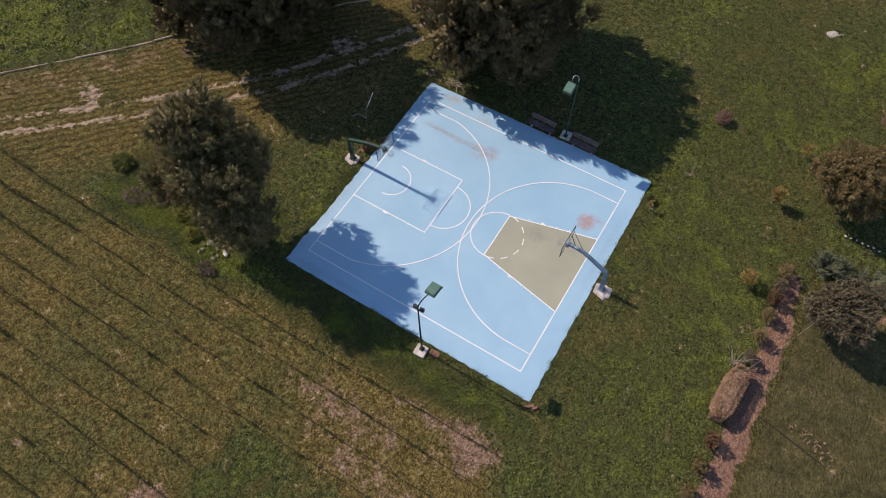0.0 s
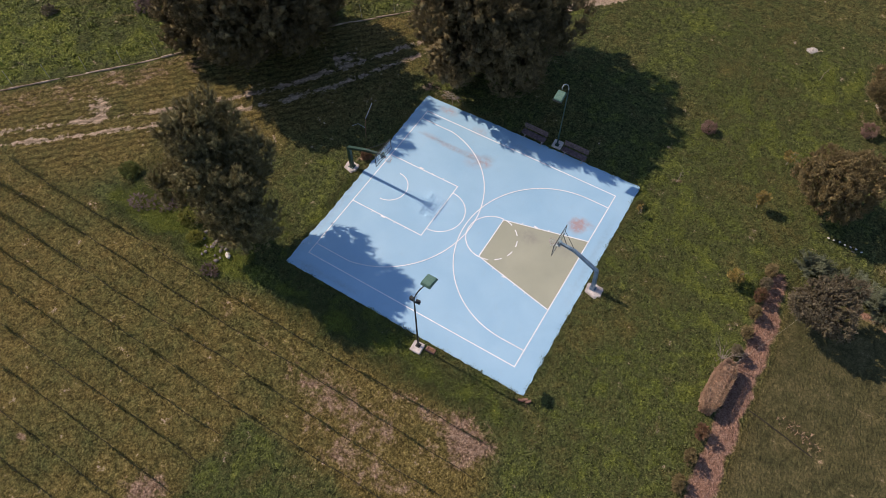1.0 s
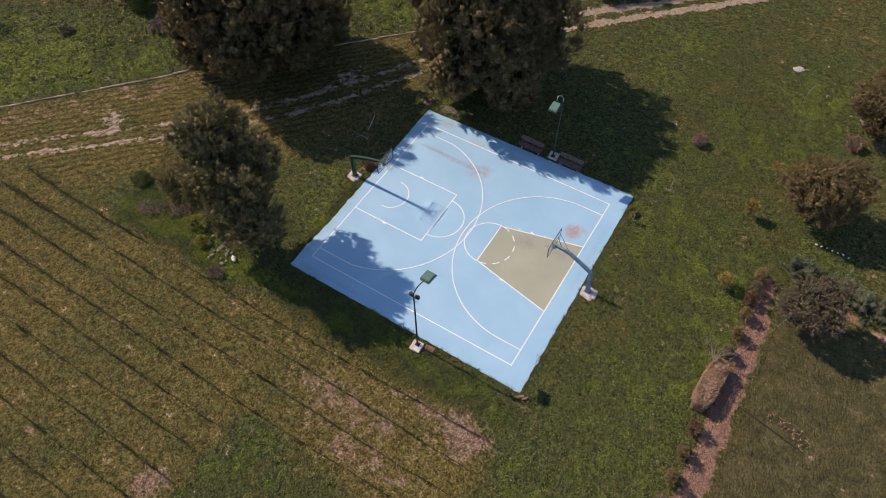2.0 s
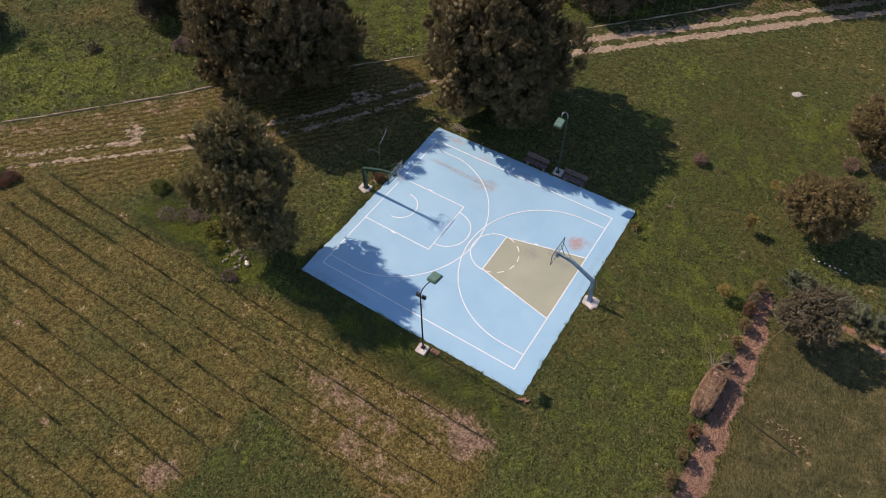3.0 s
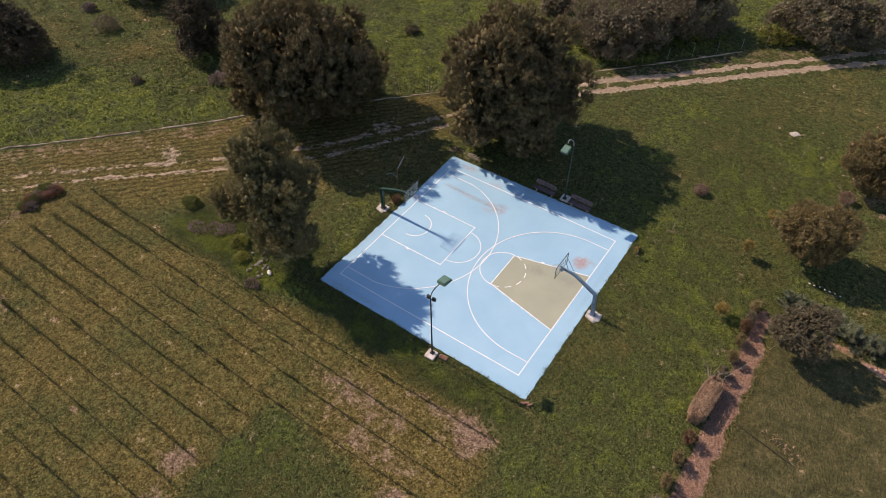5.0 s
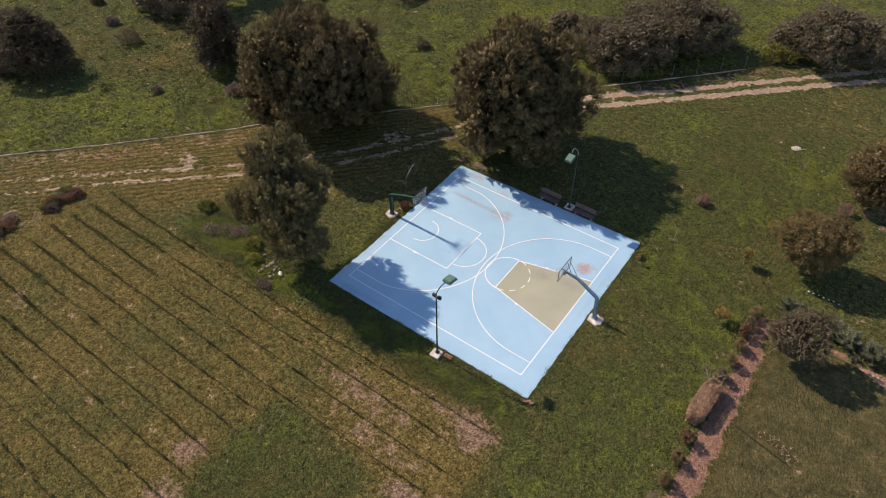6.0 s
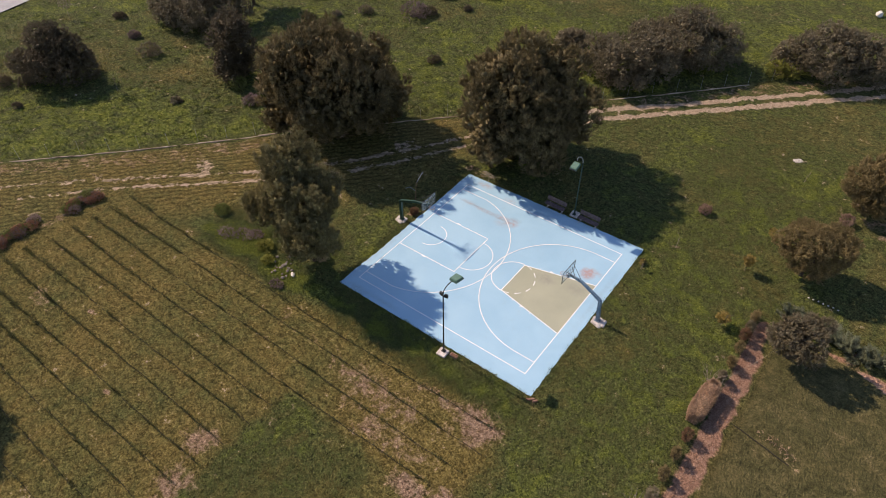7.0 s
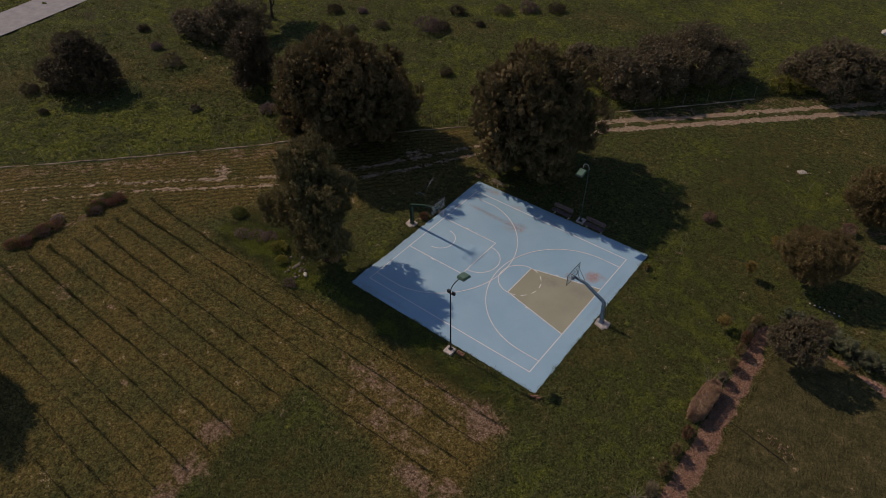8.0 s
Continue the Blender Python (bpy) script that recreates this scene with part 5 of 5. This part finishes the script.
# clipped dry hedge
ob = thing("clipped_hedge", "box-clipped dry brown hedge beside the mulch strip", "hedge", (18.55, -2.55, 0), -4)
r2 = np.random.default_rng(80)
p = r2.uniform(-1, 1, (1900, 3))
f = r2.integers(0, 5, 1900)
p[f == 0, 0], p[f == 1, 0], p[f == 2, 1], p[f == 3, 1], p[f == 4, 2] = 1, -1, 1, -1, 1
top = f == 4
nrm = np.zeros_like(p)
for i, (ax, s) in enumerate(((0, 1), (0, -1), (1, 1), (1, -1), (2, 1))):
    nrm[f == i, ax] = s
corner = np.maximum(0, np.abs(p[:, 0]) + np.abs(p[:, 1]) - 1.55)[:, None] * np.array([0.5, 0.5, 0.15])
p = p * (1 - corner) * np.array([0.5, 1.68, 0.47]) + np.array([0, 0, 0.5]) + 0.03 * r2.normal(size=p.shape)
put("foliage", foliage_mesh("foliage", spindles(p, unit(nrm + 0.25 * r2.normal(size=nrm.shape)), 0.07, 0.035, r2), shoots(p + 0.03 * nrm, nrm, 12, 0.075, 0.013, 0.9, r2, "leaf"), DRY_LEAF), ob)
part("stems", join(*[tube(limb_path((0.0, y, -0.05), (r2.uniform(-0.4, 0.4), y + r2.uniform(-0.2, 0.2), 1.1), r2, 0.2), [0.04, 0.035, 0.03, 0.025, 0.02, 0.01], 5) for y in np.linspace(-1.5, 1.5, 9)]), DEAD, ob)
part("core", box((0.84, 3.14, 0.88), (0, 0, 0.46), 0.15), DRY_LEAF, ob)

ob = thing("bare_shrub", "leafless grey shrub behind the clipped hedge", "shrub", (18.2, -0.4, 0))
for i in range(14):
    a, el = i * 2.4, 0.5 + 0.5 * r2.uniform()
    tip = Vector((math.cos(a) * math.cos(el), math.sin(a) * math.cos(el), math.sin(el))) * r2.uniform(1.0, 1.7)
    part("branch", tube(limb_path((0, 0, -0.05), tip, r2, 0.25), [0.022, 0.018, 0.015, 0.012, 0.009, 0.005], 5), DEAD, ob)
ob = thing("bare_shrub", "leafless grey shrub among the border shrubs", "shrub", (17.9, -11.6, 0))
for i in range(12):
    a, el = i * 2.4, 0.5 + 0.5 * r2.uniform()
    tip = Vector((math.cos(a) * math.cos(el), math.sin(a) * math.cos(el), math.sin(el))) * r2.uniform(0.8, 1.4)
    part("branch", tube(limb_path((0, 0, -0.05), tip, r2, 0.25), [0.022, 0.018, 0.015, 0.012, 0.009, 0.005], 5), DEAD, ob)
ob = thing("guy_cord", "pale cord strung from the hedge to the small tree", "cord", (19.0, -0.6, 0))
part("cord", tube([(0, 0, 1.0), (1.3, 2.5, 1.45), (2.5, 5.0, 2.2)], 0.0045, 5), STRING, ob)
part("stake", tube([(0, 0, -0.1), (0, 0, 1.1)], 0.025, 6), DEAD, ob)

stones = thing("edging_stones", "short line of pale edging stones in the grass", "stone edging", (21.4, 11.6, 0))
for i in range(7):
    bm = bmesh.new()
    bmesh.ops.create_icosphere(bm, subdivisions=1, radius=0.075)
    for vv in bm.verts:
        vv.co *= 1 + 0.25 * noise.noise(vv.co * 6 + Vector((i, 0, 0)))
    bmesh.ops.scale(bm, vec=(1.3, 0.9, 0.7), verts=bm.verts[:])
    part("stone", bm, PALE_STONE, stones, m=pose(0.36 * i, 0.03 * (i % 3), 0.05, 0, 0, 37 * i))


def rock(name, label, at, size, material, seed, group=""):
    bm = bmesh.new()
    bmesh.ops.create_icosphere(bm, subdivisions=2, radius=0.5)
    for vv in bm.verts:
        vv.co *= 1 + 0.5 * noise.noise(vv.co * 2.5 + Vector((seed * 3.3, 0, 0)))
    bmesh.ops.scale(bm, vec=size, verts=bm.verts[:])
    me = bpy.data.meshes.new(name)
    bm.to_mesh(me)
    bm.free()
    me.materials.append(material)
    ob = new(name, me)
    ob.matrix_world = pose(*at, 0, 0, seed * 47)
    return tagged(ob, label, "rock", group)


rock("rock", "pale flat boulder lying in the grass", (15.5, 29.4, 0.0), (1.0, 0.7, 0.2), GREY_STONE, 1)
rock("rock", "pale boulder far off in the meadow", (14.3, 68.2, 0.2), (1.4, 0.9, 0.7), PALE_STONE, 2)
rock("rock", "white stone in the grass by the field", (-12.35, -10.5, 0.08), (0.5, 0.34, 0.3), PALE_STONE, 3)
r2 = np.random.default_rng(90)
for i in range(24):
    s = r2.uniform(0.14, 0.34)
    rock("rubble_stone", "grey rubble stone in a low heap under the young pine", (-13.5 + r2.normal() * 0.6, -10.5 + r2.normal() * 0.5, 0.04), (s, s * 0.8, s * 0.6), STONE, 10 + i, "rubble heap")

# low planting by the field and court
bush("green_bush", "small fresh green bush in the mown grass", "bush", (-23.3, -8.7), [(0, 0, 0.15, 0.8, 0.65, 0.26), (0.3, -0.2, 0.14, 0.5, 0.4, 0.2)], GREEN_LEAF, 360, 8, 0.12, 0.026, 0.8, 101, body=0.11)
for i, (x, y, s) in enumerate(((-20.6, -10.4, 1.15), (-19.2, -9.6, 1.2), (-18.4, -9.0, 0.9), (-12.6, -12.0, 0.8))):
    bush("lavender_clump", "lilac-grey dry herb clump in the weeds", "plant", (x, y), [(0, 0, 0.10 * s, 0.8 * s, 0.55 * s, 0.17 * s)], LILAC, 150, 7, 0.17, 0.02, 0.8, 110 + i, 0.5, "blade", "herb clumps")
r2 = np.random.default_rng(119)
CLUMPS = [(-34.2 + 0.35 * r2.normal(), -17.2 + 0.3 * i + 0.15 * r2.normal(), r2.uniform(0.7, 1.05)) for i in range(11)] + [(-35.1 + 0.35 * r2.normal(), -23.8 + 0.36 * i + 0.15 * r2.normal(), r2.uniform(0.7, 1.1)) for i in range(12)]
for i, (x, y, s) in enumerate(CLUMPS):
    bush("flowering_clump", ("grey-green herb clump at the row ends", "reddish flowering clump at the row ends", "lilac-grey dry clump at the row ends", "reddish brown clump at the row ends")[i % 4], "plant", (x, y), [(0, 0, 0.2 * s, 0.6 * s, 0.6 * s, 0.3 * s)], (GREEN_LEAF, PURPLE_RED, LILAC, PURPLE_RED)[i % 4], int(120 * s), 9, 0.16, 0.022, 0.8, 120 + i, 0.4, "leaf", "clumps at the row ends", body=0.1)
for i, (x, y, s, mt, lab) in enumerate(((11.2, 16.6, 0.62, PINK, "pinkish dry twiggy bush in the grass"), (21.4, 22.4, 0.7, PINK, "pale pink dry bush in the grass"), (9.5, 7.5, 0.3, ROW_LEAF, "dark weed clump at the slab edge"), (-11.7, -7.8, 0.6, STRAW_LEAF, "dry straw-coloured bush under the young pine"), (-9.3, 1.3, 0.42, RED_LEAF, "reddish weeds behind the hoop"), (-16.6, -9.6, 0.9, YELLOW_GREEN, "yellowish green weeds beside the young pine"), (-15.2, -10.6, 0.6, YELLOW_GREEN, "low green weeds beside the rubble"))):
    bush("weed_bush", lab, "plant", (x, y), [(0, 0, 0.25 * s, 0.9 * s, 0.75 * s, 0.3 * s) if mt is YELLOW_GREEN else (0, 0, 0.6 * s, 0.8 * s, 0.8 * s, 0.6 * s)], mt, int(230 * s) + 30, 10, 0.14, 0.02, 0.9, 140 + i, body=0.08)


def sapling(at, high, wide, leaves, leaf, label, seed):
    """A thin stem with a few twigs and a loose head of small leaves."""
    r = np.random.default_rng(seed)
    ob = thing("sapling", label, "young tree", (*at, 0), group="saplings in the grass")
    stem = limb_path((0, 0, -0.05), (0.1 * r.normal(), 0.1 * r.normal(), high), r, 0.1, 4)
    part("stem", tube(stem, [0.022, 0.019, 0.016, 0.012, 0.006], 6), DEAD, ob)
    for i in range(5):
        q = stem[2].lerp(stem[4], r.uniform())
        e = q + Vector((r.normal() * wide, r.normal() * wide, 0.3 * high * r.uniform()))
        part("twig", tube([q, q.lerp(e, 0.5) + Vector((0, 0, 0.05)), e], [0.01, 0.008, 0.004], 5), DEAD, ob)
    if leaves:
        p, d = crown_points([(0, 0, 0.78 * high, wide, wide, 0.32 * high)], leaves, r, 0.3, 0.1)
        v, per = shoots(p, d, 6, 0.14, 0.045, 0.9, r, "leaf")
        put("leaves", mesh_arrays("leaves", v, per, leaf), ob)
    return ob


for i, (x, y, hh, wd, cnt, mt, lab) in enumerate(((16.5, 11.6, 1.5, 0.42, 130, YELLOW_LEAF, "yellow-leaved sapling in the grass"), (17.0, 5.0, 1.1, 0.5, 130, YELLOW_LEAF, "yellow-leaved sapling near the mulch strip"), (10.95, 10.9, 1.4, 0.25, 0, RED_LEAF, "leafless thin sapling in a bare soil ring"), (17.1, 16.4, 1.2, 0.45, 60, YELLOW_LEAF, "thin pale young sapling in the grass"), (-49.2, -2.3, 2.1, 0.7, 80, GREEN_LEAF, "thin green sapling in the rough meadow"), (16.9, 26.3, 1.3, 0.2, 0, RED_LEAF, "leafless leaning sapling in the grass"), (-71.5, 5.0, 2.4, 0.9, 90, OLIVE_LEAF, "thin greyish young tree in the rough meadow"), (9.7, 6.9, 0.9, 0.2, 14, YELLOW_LEAF, "small sapling near the slab edge"))):
    sapling((x, y), hh, wd, cnt, mt, lab, 160 + i)
# dark tube laid on the lawn to stand in for a pole's thin shadow
ob = thing("shadow_line_tube", "dark tube in place of a thin straight shadow across the lawn", "hose", (20.6, -2.75, 0))
part("hose", tube([(0.0, 0.0, 0.0), (0.8, -0.12, 0.02), (1.6, -0.32, 0.03), (2.4, -0.47, 0.02), (3.1, -0.64, 0.02), (3.9, -0.78, -0.02)], 0.03, 6), HOSE_M, ob)
bush("dry_stalks", "flattened pale dry stalks in the lawn", "plant", (23.1, -2.5), [(0, 0, 0.03, 1.0, 0.45, 0.08), (1.1, -0.4, 0.03, 0.8, 0.4, 0.08)], DRY_LEAF, 70, 6, 0.2, 0.012, 0.9, 171, 0.05, "blade")
ob = thing("split_wood", "few pale split pieces of wood lying in the grass", "wood", (21.6, 25.4, 0))
for i in range(6):
    a = 2.1 * i
    part("wood_piece", tube([(0.25 * math.cos(a) * 0.6 - 0.3 * math.cos(a + 1), 0.2 * math.sin(a) - 0.3 * math.sin(a + 1), 0.04 + 0.03 * i), (0.25 * math.cos(a) * 0.6 + 0.3 * math.cos(a + 1), 0.2 * math.sin(a) + 0.3 * math.sin(a + 1), 0.07 + 0.03 * i)], [0.06, 0.045], 6), PALE_WOOD, ob)
ob = thing("branch_pile", "pile of dry pale branches at the slab corner", "branches", (-6.9, 9.5, 0))
for i in range(12):
    a = r2.uniform(0, 6.28)
    q = Vector((r2.normal() * 0.35, r2.normal() * 0.2, 0.06 + 0.02 * i))
    e = Vector((math.cos(a), math.sin(a) * 0.6, 0.05)) * r2.uniform(0.35, 0.75)
    part("branch", tube(limb_path(q - e, q + e, r2, 0.2, 4), [0.025, 0.022, 0.018, 0.014, 0.008], 5), DEAD, ob)

# ---- grass ----


def grass(name, label, count, centre, reach, hmin, hmax, wide, seed, blades=4, weeds=False, near=None):
    """Tufts of blades strewn over the ground, thinned where the soil is bare."""
    r = np.random.default_rng(seed)
    if near is None:
        rad, a = reach * np.sqrt(r.uniform(0, 1, count)), r.uniform(0, 2 * math.pi, count)
        px, py = centre[0] + rad * np.cos(a), centre[1] + rad * np.sin(a)
    else:
        px, py = near(r, count)
    dry, bare, rut, bark = zones(px, py)
    ok = (r.uniform(0, 1, len(px)) > bare * 1.15) & (rut < 0.35) & (bark < 0.02)
    ok &= ~((px > 20.7) & (py < 6.8)) & (seg_dist(px, py, ROAD_LINE) > 4.2)
    inset = 0.03 if weeds else -0.02
    ok &= ~((np.abs(px - 0.09) < 8.9 - inset) & (np.abs(py - 0.1) < 8.93 - inset))
    px, py, dry = px[ok], py[ok], dry[ok]
    lump = 0.5 + 0.5 * np.sin(px * 1.7 + 2 * np.sin(py * 1.1)) * np.sin(py * 2.1 + 1.5 * np.sin(px * 0.8))
    tall = (hmin + (hmax - hmin) * lump * np.clip(1.15 - dry, 0.15, 1)) * r.uniform(0.6, 1.3, len(px))
    c = np.stack([px, py, relief(px, py) - 0.01], 1)
    ci, di = np.repeat(c, blades, 0), unit(np.tile([0.0, 0.0, 0.55], (len(c) * blades, 1)) + 0.8 * r.normal(size=(len(c) * blades, 3)) * np.array([1, 1, 0.2]))
    side = unit(np.cross(di, np.array([0, 0, 1.0]) + 0.35 * r.normal(size=di.shape)))
    hh = np.repeat(tall, blades)[:, None]
    ci = ci + r.normal(size=ci.shape) * np.array([0.06, 0.06, 0])
    v = np.stack([ci - side * wide, ci + side * wide, ci + di * hh], 1).reshape(-1, 3)
    me = mesh_arrays(name, v, 3, TUFT)
    me.attributes.new("dry", "FLOAT", "POINT").data.foreach_set("value", np.repeat(dry, blades * 3).astype(np.float32))
    return tagged(new(name, me), label, "grass", kind="stuff")


def slab_rim(r, count):
    """Places close outside the slab's edges."""
    s, t, d = r.integers(0, 4, count), r.uniform(-9.1, 9.1, count), 8.88 + np.abs(r.normal(size=count)) * 0.35
    return np.where(s == 0, d + 0.1, np.where(s == 1, -d + 0.1, t)), np.where(s == 2, d + 0.15, np.where(s == 3, -d + 0.1, t))


def strewn(x0, x1, y0, y1):
    """Places over a rectangle of the plan, thinning towards its sides."""
    def pick(r, count):
        return x0 + (x1 - x0) * r.beta(1.6, 1.6, count), y0 + (y1 - y0) * r.beta(1.6, 1.6, count)
    return pick


def tussocks(name, label, count, near, size, seed):
    """Low leafy tussocks that make the sward uneven."""
    r = np.random.default_rng(seed)
    px, py = near(r, count)
    dry, bare, rut, bark = zones(px, py)
    side = kerb_side(px, py)
    ok = (bare < 0.3) & (seg_dist(px, py, ROAD_LINE) > 4.2) & ~((px > 19.0) & (py < 6.8)) & (rut < 0.2) & (bark < 0) & ~((np.abs(px) < 9.3) & (np.abs(py) < 9.3)) & ((np.abs(side) > 0.45) | (r.uniform(0, 1, len(px)) < 0.25))
    px, py, dry = px[ok], py[ok], dry[ok] + r.uniform(-0.25, 0.25, ok.sum())
    p = np.stack([px, py, relief(px, py) - 0.02], 1)
    k = 10
    c, cd = np.repeat(p, k, 0), np.repeat(dry, k)
    way = unit(r.normal(size=c.shape) * np.array([1, 1, 0.25]) + np.array([0, 0, 0.55]))
    c = c + r.normal(size=c.shape) * np.array([0.55, 0.55, 0.06]) * size
    side = unit(np.cross(way, np.array([0, 0, 1.0]) + 0.4 * r.normal(size=c.shape)))
    ln, wd = size * r.uniform(0.5, 1.2, (len(c), 1)), 0.2 * size * r.uniform(0.6, 1.3, (len(c), 1))
    mid = c + way * ln * 0.5
    v = np.stack([c, mid + side * wd, c + way * ln, mid - side * wd], 1).reshape(-1, 3)
    me = mesh_arrays(name, v, 4, TUFT)
    me.attributes.new("dry", "FLOAT", "POINT").data.foreach_set("value", np.repeat(cd, 4).astype(np.float32))
    return tagged(new(name, me), label, "grass", kind="stuff")


def meadow(r, count):
    """Places in the meadow beyond the kerb."""
    t, d = r.uniform(-75, 45, count), 0.8 + 62 * r.uniform(0, 1, count) ** 1.3
    return -19.9 + 0.68 * t - 0.73 * d, 11.8 + 0.73 * t + 0.68 * d


tussocks("meadow_tussocks", "uneven grassy tussocks in the rough meadow", 11500, meadow, 0.32, 401)
tussocks("pine_weed_tussocks", "leafy green weeds under the young pine", 3000, strewn(-23.5, -9.3, -12.4, -5.0), 0.15, 402)
tussocks("slab_weed_tussocks", "leafy green weeds below the slab edge", 2600, strewn(-8, 10.5, -12.2, -9.0), 0.15, 403)
tussocks("lawn_tussocks", "small leafy clumps in the lush grass", 15500, strewn(7.0, 21, -20, 34), 0.16, 404)
tussocks("plot_tussocks", "leafy green weeds in the unmown plot beside the rows", 3600, strewn(-5.5, 5.0, -34, -18.2), 0.16, 405)
grass("grass", "short mixed green and straw-coloured meadow grass", 132000, (4, -2), 42, 0.04, 0.13, 0.024, 301, 3)
grass("far_grass", "rough meadow grass beyond the track", 36000, (-20, 28), 75, 0.08, 0.25, 0.06, 302, 3)
grass("edge_weeds", "green weeds leaning over the slab edge", 5000, None, 0, 0.08, 0.24, 0.03, 303, weeds=True, near=slab_rim)
grass("tall_weeds", "lush green weeds below the slab edge", 5500, None, 0, 0.10, 0.30, 0.03, 304, near=strewn(-9, 10, -12.3, -8.9))
grass("pine_weeds", "lush green weeds under the young pine", 6000, None, 0, 0.10, 0.26, 0.03, 305, near=strewn(-23, -9.5, -12.4, -6.0))
